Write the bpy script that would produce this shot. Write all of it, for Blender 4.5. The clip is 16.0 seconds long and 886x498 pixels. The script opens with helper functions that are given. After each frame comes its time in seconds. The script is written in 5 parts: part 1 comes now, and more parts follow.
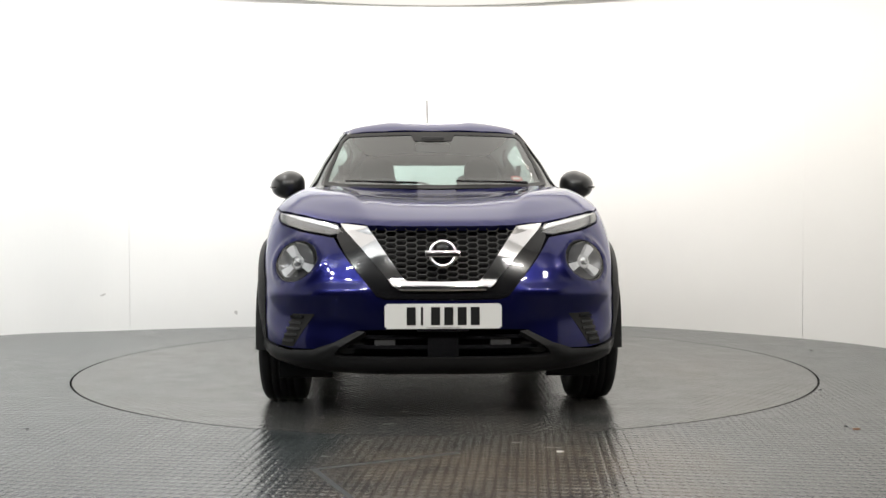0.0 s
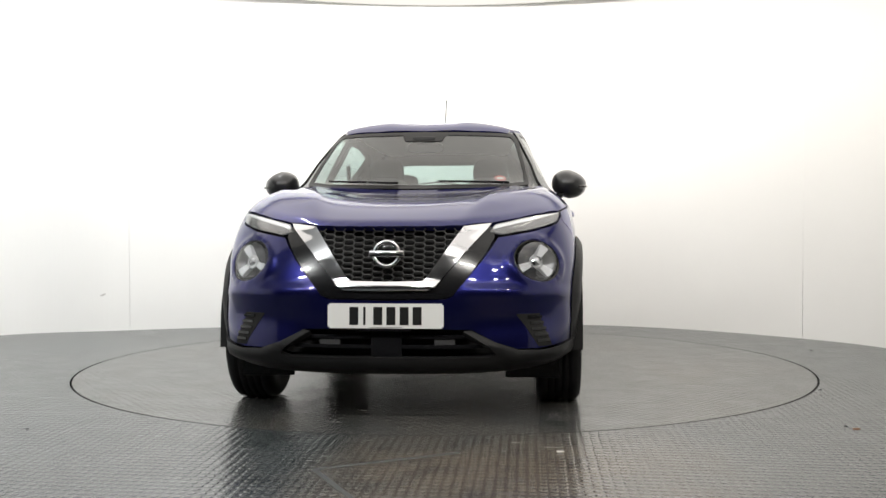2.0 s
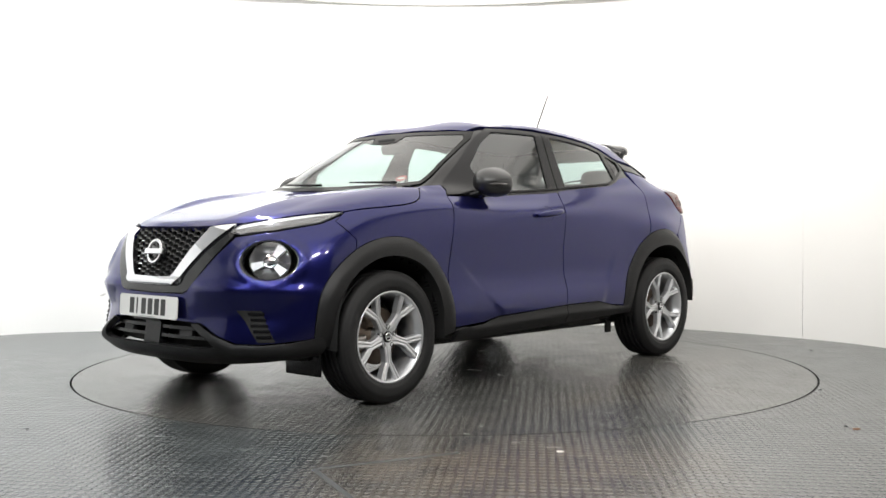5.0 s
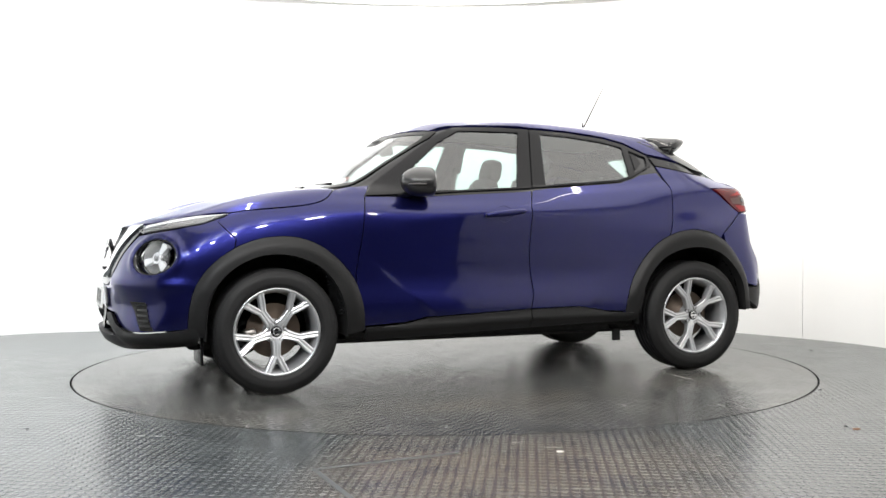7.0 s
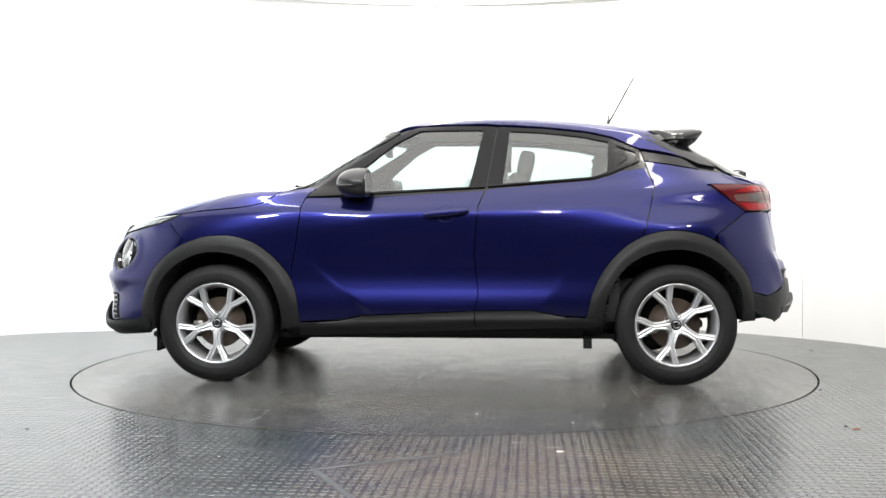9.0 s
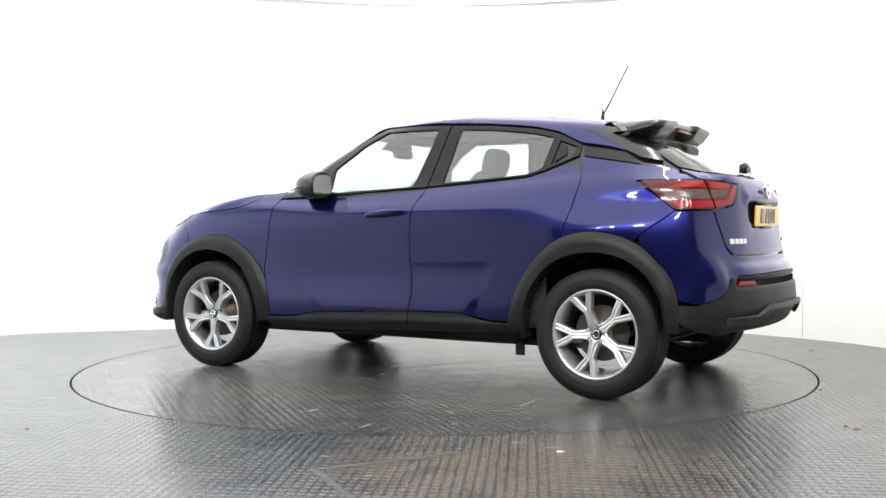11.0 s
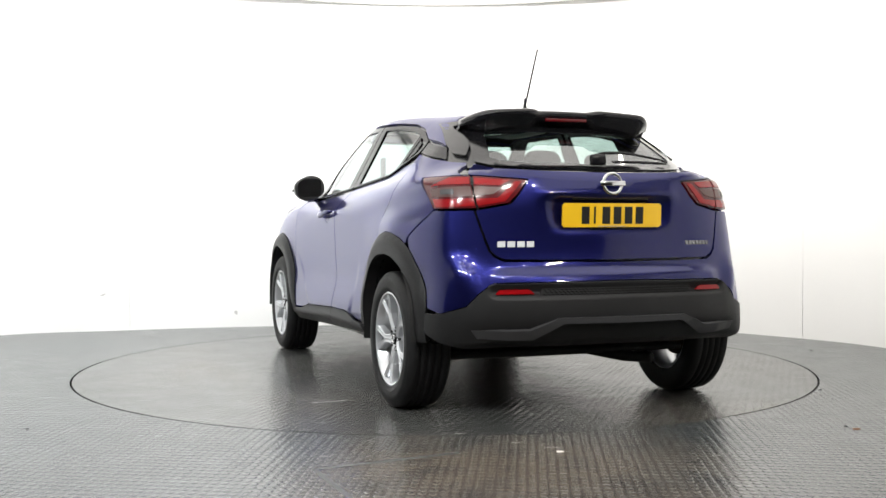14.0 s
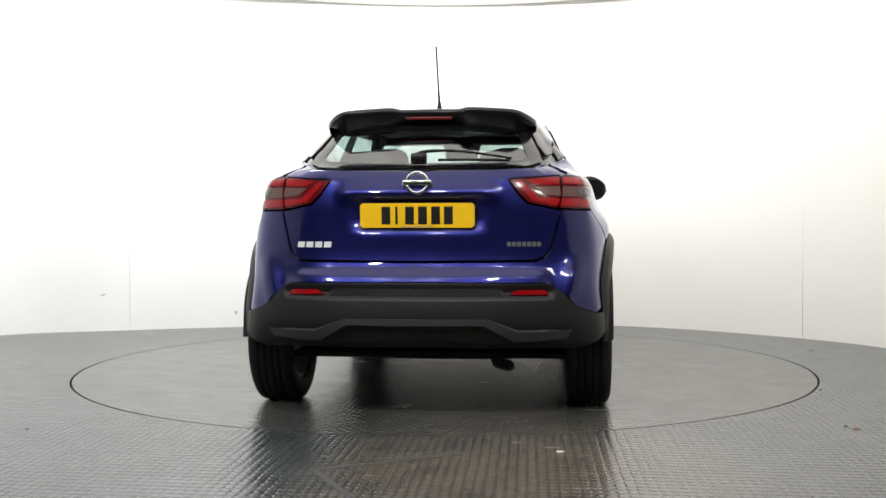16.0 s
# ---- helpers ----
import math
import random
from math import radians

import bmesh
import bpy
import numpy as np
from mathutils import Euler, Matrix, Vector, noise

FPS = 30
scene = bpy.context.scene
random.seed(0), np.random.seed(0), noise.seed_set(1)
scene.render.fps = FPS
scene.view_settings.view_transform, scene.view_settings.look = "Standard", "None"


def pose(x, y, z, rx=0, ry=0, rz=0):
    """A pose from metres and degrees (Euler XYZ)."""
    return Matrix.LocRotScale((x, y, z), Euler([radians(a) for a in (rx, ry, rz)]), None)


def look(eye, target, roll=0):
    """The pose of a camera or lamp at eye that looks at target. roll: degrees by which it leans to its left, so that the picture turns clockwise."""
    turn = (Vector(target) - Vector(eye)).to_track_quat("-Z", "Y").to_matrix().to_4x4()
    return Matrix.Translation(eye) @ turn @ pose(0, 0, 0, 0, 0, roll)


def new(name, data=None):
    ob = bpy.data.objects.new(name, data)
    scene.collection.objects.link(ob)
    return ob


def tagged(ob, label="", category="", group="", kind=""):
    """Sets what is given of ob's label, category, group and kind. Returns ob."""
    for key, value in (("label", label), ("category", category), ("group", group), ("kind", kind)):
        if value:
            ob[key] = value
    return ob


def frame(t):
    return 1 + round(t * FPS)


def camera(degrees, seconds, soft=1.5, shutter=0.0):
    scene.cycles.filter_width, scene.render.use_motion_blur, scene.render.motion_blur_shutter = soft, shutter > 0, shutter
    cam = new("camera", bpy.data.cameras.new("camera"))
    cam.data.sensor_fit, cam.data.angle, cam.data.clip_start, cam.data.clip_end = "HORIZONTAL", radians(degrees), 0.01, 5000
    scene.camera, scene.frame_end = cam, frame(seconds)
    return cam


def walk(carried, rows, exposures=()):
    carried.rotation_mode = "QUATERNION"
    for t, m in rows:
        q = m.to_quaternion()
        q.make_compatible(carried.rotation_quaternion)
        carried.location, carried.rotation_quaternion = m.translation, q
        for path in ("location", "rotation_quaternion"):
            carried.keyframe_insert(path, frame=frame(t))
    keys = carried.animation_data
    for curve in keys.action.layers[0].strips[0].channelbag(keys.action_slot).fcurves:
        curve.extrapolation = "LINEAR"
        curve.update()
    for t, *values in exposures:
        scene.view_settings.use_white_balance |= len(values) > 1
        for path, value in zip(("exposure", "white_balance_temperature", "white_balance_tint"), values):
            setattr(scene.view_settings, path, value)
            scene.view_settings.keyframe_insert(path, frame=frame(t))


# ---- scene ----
from mathutils.bvhtree import BVHTree
from mathutils.geometry import delaunay_2d_cdt

# ---- camera on a tripod, standing still ----
cam = camera(45.64, 16.0)
EYE = pose(0, -6.773, 0.910, 90 - 1.375, 0.135, 0.060)
walk(cam, [(0.0, EYE), (16.0, EYE)],
     exposures=[(0.0, -0.62, 6680, 10), (3.0, -0.62, 6680, 10), (4.0, -0.52, 6640, 10), (5.2, -0.22, 6560, 10), (6.5, 0.02, 6480, 10), (8.0, 0.12, 6440, 10), (10.0, 0.2, 6440, 10), (11.5, 0.18, 6450, 10), (12.5, 0.1, 6470, 10), (14.0, -0.2, 6540, 10), (15.0, -0.42, 6600, 10), (16.0, -0.5, 6630, 10)])

# turn of the turntable: seconds, degrees
TURN = [(0.0, 2.12), (0.5, 2.12), (1.0, 1.37), (1.5, -0.96), (2.0, -4.88), (2.5, -10.42), (3.0, -16.75), (3.5, -23.21), (4.0, -29.64), (6.5, -62.07), (7.0, -68.50), (7.5, -74.92), (8.0, -81.20), (8.5, -87.60), (9.0, -94.03), (11.5, -126.85), (12.0, -133.25), (12.5, -139.79), (13.0, -146.38), (13.5, -152.97), (14.0, -159.54), (14.5, -166.12), (15.0, -172.67), (15.5, -179.23), (16.0, -185.80)]
AXIS = Vector((0.083, -0.048, 0.0))  # the turntable's axis in the car's own space
DISC_R = 2.271

# ---- light: unseen wall-washing lamps added under the ceiling, and lamp rows on the camera's side ----
WALL_TOP = 2.905
world = bpy.data.worlds.new("studio")
world.use_nodes = True
world.node_tree.nodes["Background"].inputs["Color"].default_value = (0.55, 0.56, 0.58, 1)
world.node_tree.nodes["Background"].inputs["Strength"].default_value = 0.05
scene.world = world


def lamp_at(name, eye, target, width, height, watts, color):
    data = bpy.data.lights.new(name, "AREA")
    data.shape, data.size, data.size_y, data.energy, data.color = "RECTANGLE", width, height, watts, color
    ob = new(name, data)
    ob.matrix_world = look(eye, target)
    return ob


COOL, NEUTRAL, WARM = (0.94, 0.98, 1.0), (1.0, 0.98, 0.95), (1.0, 0.94, 0.85)
for angle, reach, watts, color in ((-12, 4.1, 23, WARM), (30, 3.5, 29, WARM), (68, 3.3, 54, NEUTRAL), (108, 3.4, 65, NEUTRAL), (148, 4.2, 100, COOL), (190, 4.8, 122, COOL)):
    c, s = math.cos(radians(angle)), math.sin(radians(angle))
    lamp_at("added_wall_wash", (1.5 * c, -0.4 + 1.5 * s, 2.80), (reach * c, -0.4 + reach * s, 1.2), 1.3, 0.25, 0.92 * watts, color)
for x, watts, color in ((-2.6, 36, COOL), (-1.55, 34, COOL), (-0.5, 30, NEUTRAL), (0.5, 29, NEUTRAL), (1.55, 24, NEUTRAL), (2.6, 18, WARM)):
    lamp_at("lamp_row", (x, -4.7 + 0.08 * abs(x), 2.74), (x * 0.3, -0.5, 0.5), 0.24, 0.05, watts, color)

# ---- materials ----
def mat(name, color, rough=0.5, metal=0.0, grain=0.0, scale=200.0, bump=0.0, vary=0.0, coat=0.0, spec=0.5):
    """A plain surface with fine grain (bump) and slow stains (vary) on it."""
    m = bpy.data.materials.new(name)
    m.use_nodes = True
    n, l = m.node_tree.nodes, m.node_tree.links
    b = n["Principled BSDF"]
    b.inputs["Base Color"].default_value = (*color, 1)
    b.inputs["Roughness"].default_value = rough
    b.inputs["Metallic"].default_value = metal
    b.inputs["Coat Weight"].default_value = coat
    b.inputs["Coat Roughness"].default_value = 0.03
    b.inputs["Specular IOR Level"].default_value = spec
    co = n.new("ShaderNodeTexCoord")
    if vary:
        t = n.new("ShaderNodeTexNoise")
        t.inputs["Scale"].default_value = 3.0
        t.inputs["Detail"].default_value = 6.0
        l.new(co.outputs["Object"], t.inputs["Vector"])
        r = n.new("ShaderNodeMapRange")
        r.inputs["To Min"].default_value, r.inputs["To Max"].default_value = 1 - vary, 1 + vary
        l.new(t.outputs["Fac"], r.inputs["Value"])
        mx = n.new("ShaderNodeVectorMath")
        mx.operation = "SCALE"
        mx.inputs[0].default_value = color
        l.new(r.outputs[0], mx.inputs["Scale"])
        l.new(mx.outputs[0], b.inputs["Base Color"])
        r2 = n.new("ShaderNodeMapRange")
        r2.inputs["To Min"].default_value, r2.inputs["To Max"].default_value = rough * (1 - vary), min(1, rough * (1 + vary))
        l.new(t.outputs["Fac"], r2.inputs["Value"])
        l.new(r2.outputs[0], b.inputs["Roughness"])
    if bump:
        g = n.new("ShaderNodeTexNoise")
        g.inputs["Scale"].default_value = scale
        g.inputs["Detail"].default_value = 3.0
        l.new(co.outputs["Object"], g.inputs["Vector"])
        bp = n.new("ShaderNodeBump")
        bp.inputs["Strength"].default_value = bump
        bp.inputs["Distance"].default_value = 0.001
        l.new(g.outputs["Fac"], bp.inputs["Height"])
        l.new(bp.outputs[0], b.inputs["Normal"])
    return m


def paint_material():
    """Deep blue metallic paint: flakes under a clear coat, more violet where the light is weak."""
    m = mat("blue_paint", (0.008, 0.014, 0.12), 0.30, 0.80, coat=1.0)
    m.node_tree.nodes["Principled BSDF"].inputs["Specular Tint"].default_value = (0.20, 0.20, 0.64, 1)
    m.node_tree.nodes["Principled BSDF"].inputs["Coat IOR"].default_value = 1.45
    n, l = m.node_tree.nodes, m.node_tree.links
    b = n["Principled BSDF"]
    co = n.new("ShaderNodeTexCoord")
    v = n.new("ShaderNodeTexVoronoi")
    v.inputs["Scale"].default_value = 1800.0
    l.new(co.outputs["Object"], v.inputs["Vector"])
    mx = n.new("ShaderNodeMix")
    mx.data_type = "RGBA"
    mx.inputs["A"].default_value = (0.0062, 0.0072, 0.049, 1)
    mx.inputs["B"].default_value = (0.0138, 0.0158, 0.112, 1)
    l.new(v.outputs["Color"], mx.inputs["Factor"])
    l.new(mx.outputs["Result"], b.inputs["Base Color"])
    return m


def glass_material(name, tint, rough=0.0):
    m = bpy.data.materials.new(name)
    m.use_nodes = True
    n, l = m.node_tree.nodes, m.node_tree.links
    n.remove(n["Principled BSDF"])
    out = n["Material Output"]
    tr = n.new("ShaderNodeBsdfTransparent")
    tr.inputs["Color"].default_value = (*tint, 1)
    gl = n.new("ShaderNodeBsdfGlossy")
    gl.inputs["Roughness"].default_value = rough
    lw = n.new("ShaderNodeLayerWeight")
    p5 = n.new("ShaderNodeMath")
    p5.operation, p5.inputs[1].default_value = "POWER", 4.5
    l.new(lw.outputs["Facing"], p5.inputs[0])
    fr = n.new("ShaderNodeMapRange")
    fr.inputs["To Min"].default_value, fr.inputs["To Max"].default_value = 0.15, 1.0
    l.new(p5.outputs[0], fr.inputs["Value"])
    mx = n.new("ShaderNodeMixShader")
    l.new(fr.outputs[0], mx.inputs[0])
    l.new(tr.outputs[0], mx.inputs[1])
    l.new(gl.outputs[0], mx.inputs[2])
    l.new(mx.outputs[0], out.inputs["Surface"])
    return m


def glow_material(name, color, strength):
    m = bpy.data.materials.new(name)
    m.use_nodes = True
    n, l = m.node_tree.nodes, m.node_tree.links
    n.remove(n["Principled BSDF"])
    e = n.new("ShaderNodeEmission")
    e.inputs["Color"].default_value, e.inputs["Strength"].default_value = (*color, 1), strength
    l.new(e.outputs[0], n["Material Output"].inputs["Surface"])
    return m


def rubber_floor_material(name, base, tint, swirl, relief, brown_at=None):
    """Dark ribbed rubber sheet: rows of small raised lozenges with sheen painted on their tops, dusty scuffs and worn
    shiny paths.
    """
    m = bpy.data.materials.new(name)
    m.use_nodes = True
    n, l = m.node_tree.nodes, m.node_tree.links
    b = n["Principled BSDF"]
    co = n.new("ShaderNodeTexCoord")

    def node(kind, **values):
        x = n.new(kind)
        for k, val in values.items():
            x.inputs[k.replace("_", " ")].default_value = val
        return x

    def noise_at(scale, detail, rough=0.6, stretch=None):
        t = node("ShaderNodeTexNoise", Scale=scale, Detail=detail, Roughness=rough)
        if stretch:
            mp = n.new("ShaderNodeMapping")
            mp.inputs["Scale"].default_value = stretch
            mp.inputs["Rotation"].default_value = (0, 0, swirl)
            l.new(co.outputs["Object"], mp.inputs["Vector"])
            l.new(mp.outputs[0], t.inputs["Vector"])
        else:
            l.new(co.outputs["Object"], t.inputs["Vector"])
        return t

    def ramp(src, lo, hi, a, c):
        r = node("ShaderNodeMapRange", From_Min=lo, From_Max=hi, To_Min=a, To_Max=c)
        l.new(src, r.inputs["Value"])
        return r.outputs[0]

    def mix(fac, a, c):
        x = n.new("ShaderNodeMix")
        x.data_type = "RGBA"
        for s, val in (("Factor", fac), ("A", a), ("B", c)):
            if isinstance(val, tuple):
                x.inputs[s].default_value = (*val, 1)
            else:
                l.new(val, x.inputs[s])
        return x.outputs["Result"]

    big = noise_at(0.9, 5)
    mid = noise_at(5.0, 6, 0.7)
    scuff = noise_at(3.0, 6, 0.7, (1.0, 7.0, 1.0))
    col = mix(ramp(big.outputs["Fac"], 0.35, 0.68, 0.0, 1.0), base, tint)
    brown = noise_at(0.7, 4, 0.55, (1.3, 0.6, 1.0))
    if brown_at:
        # one wide tan stain, ragged at its edge
        way = n.new("ShaderNodeVectorMath")
        way.operation = "DISTANCE"
        way.inputs[1].default_value = brown_at
        l.new(co.outputs["Object"], way.inputs[0])
        far = n.new("ShaderNodeMath")
        far.operation = "MULTIPLY_ADD"
        far.inputs[1].default_value = 1.6
        l.new(brown.outputs["Fac"], far.inputs[0])
        l.new(way.outputs["Value"], far.inputs[2])
        col = mix(ramp(far.outputs[0], 1.05, 1.75, 0.85, 0.0), col, (0.125, 0.100, 0.075))
    else:
        col = mix(ramp(brown.outputs["Fac"], 0.50, 0.62, 0.0, 0.6), col, (0.105, 0.092, 0.074))
    gouge = noise_at(2.2, 8, 0.75, (5.0, 1.0, 1.0))
    scuff_sheen = tuple(min(1.0, 2.1 * c) for c in tint)
    col = mix(ramp(scuff.outputs["Fac"], 0.52, 0.76, 0.0, 0.55), col, scuff_sheen)
    col = mix(ramp(mid.outputs["Fac"], 0.34, 0.52, 0.65, 0.0), col, tuple(0.55 * c for c in base))
    col = mix(ramp(gouge.outputs["Fac"], 0.66, 0.78, 0.0, 0.22), col, tuple(0.5 * c for c in base))
    rough = n.new("ShaderNodeMath")
    rough.operation = "ADD"
    l.new(ramp(mid.outputs["Fac"], 0.25, 0.75, 0.18, 0.27), rough.inputs[0])
    l.new(ramp(scuff.outputs["Fac"], 0.5, 0.8, 0.0, 0.07), rough.inputs[1])
    l.new(rough.outputs[0], b.inputs["Roughness"])
    b.inputs["Specular IOR Level"].default_value = 0.42
    # the raised lozenges, in offset rows
    mp = n.new("ShaderNodeMapping")
    mp.inputs["Scale"].default_value = (27.0, 21.0, 1.0)
    mp.inputs["Rotation"].default_value = (0, 0, radians(6) + swirl)
    l.new(co.outputs["Object"], mp.inputs["Vector"])
    v = node("ShaderNodeTexVoronoi", Scale=1.0, Randomness=0.12)
    v.voronoi_dimensions = "2D"
    l.new(mp.outputs[0], v.inputs["Vector"])
    h = ramp(v.outputs["Distance"], 0.22, 0.42, 1.0, 0.0)
    wear = ramp(big.outputs["Fac"], 0.3, 0.6, 0.35, 1.0)
    hh = n.new("ShaderNodeMath")
    hh.operation = "MULTIPLY"
    l.new(h, hh.inputs[0])
    l.new(wear, hh.inputs[1])
    # paler lozenge tops: worn, with reflected sheen put into the colour
    worn = n.new("ShaderNodeMath")
    worn.operation = "MULTIPLY"
    l.new(hh.outputs[0], worn.inputs[0])
    worn.inputs[1].default_value = 0.38
    l.new(mix(worn.outputs[0], col, scuff_sheen), b.inputs["Base Color"])
    bp = node("ShaderNodeBump", Strength=relief, Distance=0.003)
    l.new(hh.outputs[0], bp.inputs["Height"])
    l.new(bp.outputs[0], b.inputs["Normal"])
    return m


PAINT = paint_material()
BLACK_PLASTIC = mat("grained_black_plastic", (0.010, 0.010, 0.0105), 0.46, bump=0.25, scale=900, vary=0.12, spec=0.28)
GLOSS_BLACK = mat("gloss_black_trim", (0.006, 0.006, 0.007), 0.16, coat=0.3, spec=0.35)
SATIN_BLACK = mat("satin_black_trim", (0.006, 0.006, 0.007), 0.24, spec=0.26)
# black bumper plastic in a lighter tone, for light on the up-facing ridge
RIDGE_LIT = mat("lit_black_plastic", (0.034, 0.034, 0.036), 0.42, spec=0.4)
DARK = mat("matt_black_underbody", (0.006, 0.006, 0.006), 0.8, vary=0.3)
CHROME = mat("chrome", (0.78, 0.78, 0.80), 0.06, 1.0)
SILVER = mat("silver_alloy", (0.62, 0.63, 0.65), 0.30, 0.75, coat=0.4)
STEEL = mat("bare_steel", (0.36, 0.34, 0.32), 0.38, 1.0, vary=0.15)
RUSTED = mat("rusted_steel", (0.15, 0.115, 0.09), 0.5, 0.5, vary=0.3)
RUBBER = mat("tyre_rubber", (0.012, 0.012, 0.0125), 0.60, bump=0.3, scale=500, vary=0.15, spec=0.3)
GLASS = glass_material("clear_glass", (0.67, 0.79, 0.765))
LENS = glass_material("lamp_lens", (0.95, 0.96, 0.97))
RED_LENS = mat("red_lens", (0.24, 0.004, 0.006), 0.15, coat=0.25, spec=0.3)
DARK_RED = mat("dark_red_lens", (0.075, 0.003, 0.005), 0.15, coat=0.25, spec=0.3)
CLEAR_GREY = mat("smoked_lens", (0.032, 0.028, 0.027), 0.15, 0.1, coat=0.8)
LAMP_WHITE = mat("lamp_white", (0.75, 0.76, 0.78), 0.25, 0.2, coat=0.6)
LAMP_GREY = mat("lamp_reflector", (0.22, 0.22, 0.23), 0.25, 0.7)
LAMP_BOWL = mat("dark_lamp_bowl", (0.10, 0.10, 0.105), 0.25, 0.5)
FABRIC = mat("dark_seat_cloth", (0.055, 0.055, 0.058), 0.9, bump=0.4, scale=700, vary=0.2)
CABIN = mat("cabin_plastic", (0.022, 0.022, 0.023), 0.6, bump=0.2, scale=800)
LINER = mat("pale_headlining", (0.62, 0.60, 0.56), 0.9)
GRILLE_BLACK = mat("grille_black", (0.022, 0.022, 0.023), 0.30, coat=0.4, spec=0.6)
FRIT = mat("black_glass_border", (0.008, 0.008, 0.008), 0.38, spec=0.2)
MIRROR_SHELL = mat("satin_mirror_shell", (0.012, 0.012, 0.013), 0.30, coat=0.5)
TAIL_CLEAR = mat("clear_tail_window", (0.10, 0.055, 0.05), 0.25, 0.0, spec=0.25)
SOCKET = mat("dark_nut_socket", (0.05, 0.05, 0.052), 0.4, 0.6)
PLATE_WHITE = mat("white_plate", (0.74, 0.74, 0.72), 0.28, coat=0.5)
PLATE_YELLOW = mat("yellow_plate", (0.78, 0.47, 0.012), 0.28, coat=0.5)
INK = mat("plate_black", (0.008, 0.008, 0.008), 0.35)
STICKER_RED = mat("red_sticker", (0.55, 0.04, 0.03), 0.5)
STICKER_WHITE = mat("white_sticker", (0.75, 0.73, 0.70), 0.5)
WALL_WHITE = mat("white_wall_paint", (0.80, 0.80, 0.79), 0.55, bump=0.15, scale=60, vary=0.015)
FLOOR_RUBBER = rubber_floor_material("studded_rubber", (0.040, 0.047, 0.050), (0.062, 0.066, 0.066), 0.0, 0.8, (0.35, -2.85, 0.0))
DISC_RUBBER = rubber_floor_material("worn_rubber", (0.046, 0.049, 0.050), (0.080, 0.078, 0.073), 0.7, 0.45)
HALL = mat("hall_paint", (0.07, 0.07, 0.072), 0.8, vary=0.1)


# ---- mesh helpers ----
def part(name, bm, material, parent, label="", smooth=True):
    """Links a bmesh (or a mesh) as one mesh object under a thing or a part."""
    me = bm
    if isinstance(bm, bmesh.types.BMesh):
        me = bpy.data.meshes.new(name)
        bm.to_mesh(me)
        bm.free()
        me.polygons.foreach_set("use_smooth", [smooth] * len(me.polygons))
    if not me.materials:
        for k in material if isinstance(material, (list, tuple)) else [material]:
            me.materials.append(k)
    ob = new(name, me)
    ob.parent = parent
    return tagged(ob, label)


def cr(p0, p1, p2, p3, t):
    return 0.5 * (2 * p1 + (p2 - p0) * t + (2 * p0 - 5 * p1 + 4 * p2 - p3) * t * t + (3 * p1 - p0 - 3 * p2 + p3) * t ** 3)


def smooth_curve(pts, n, closed=False):
    """Points on a smooth curve through pts, n to a span."""
    pts = [np.array(p, float) for p in pts]
    k = len(pts)
    get = (lambda i: pts[i % k]) if closed else (lambda i: pts[i] if 0 <= i < k else (2 * pts[0] - pts[1] if i < 0 else 2 * pts[-1] - pts[-2]))
    out = [cr(get(i - 1), get(i), get(i + 1), get(i + 2), j / n) for i in range(k if closed else k - 1) for j in range(n)]
    return out if closed else out + [pts[-1]]


def box(x0, x1, y0, y1, z0, z1, bevel=0.0, seg=2):
    bm = bmesh.new()
    bmesh.ops.create_cube(bm, size=1, matrix=Matrix.LocRotScale(((x0 + x1) / 2, (y0 + y1) / 2, (z0 + z1) / 2), None, (x1 - x0, y1 - y0, z1 - z0)))
    if bevel:
        bmesh.ops.bevel(bm, geom=bm.edges[:], offset=bevel, segments=seg, affect="EDGES", profile=0.5)
    return bm


def lathe(profile, seg, m=Matrix(), close=False):
    """A body turned about local x; profile: (x, radius) pairs."""
    bm = bmesh.new()
    rows = [[bm.verts.new(m @ Vector((x, r * math.cos(2 * math.pi * k / seg), r * math.sin(2 * math.pi * k / seg)))) for k in range(seg)] for x, r in profile]
    for a, b in zip(rows, rows[1:] + (rows[:1] if close else [])):
        for k in range(seg):
            bm.faces.new((a[k], a[(k + 1) % seg], b[(k + 1) % seg], b[k]))
    return bm


def tube(pts, radius, seg=8, taper=1.0):
    """A round bar along pts."""
    bm = bmesh.new()
    pts = [Vector(p) for p in pts]
    rows = []
    for i, p in enumerate(pts):
        d = (pts[min(i + 1, len(pts) - 1)] - pts[max(i - 1, 0)]).normalized()
        u = d.orthogonal().normalized()
        if rows:
            u = (lastu - d * lastu.dot(d)).normalized()
        lastu = u
        w = d.cross(u)
        r = radius * (1 + (taper - 1) * i / (len(pts) - 1))
        rows.append([bm.verts.new(p + r * (math.cos(2 * math.pi * k / seg) * u + math.sin(2 * math.pi * k / seg) * w)) for k in range(seg)])
    for a, b in zip(rows, rows[1:]):
        for k in range(seg):
            bm.faces.new((a[k], a[(k + 1) % seg], b[(k + 1) % seg], b[k]))
    bm.faces.new(rows[0][::-1])
    bm.faces.new(rows[-1])
    return bm


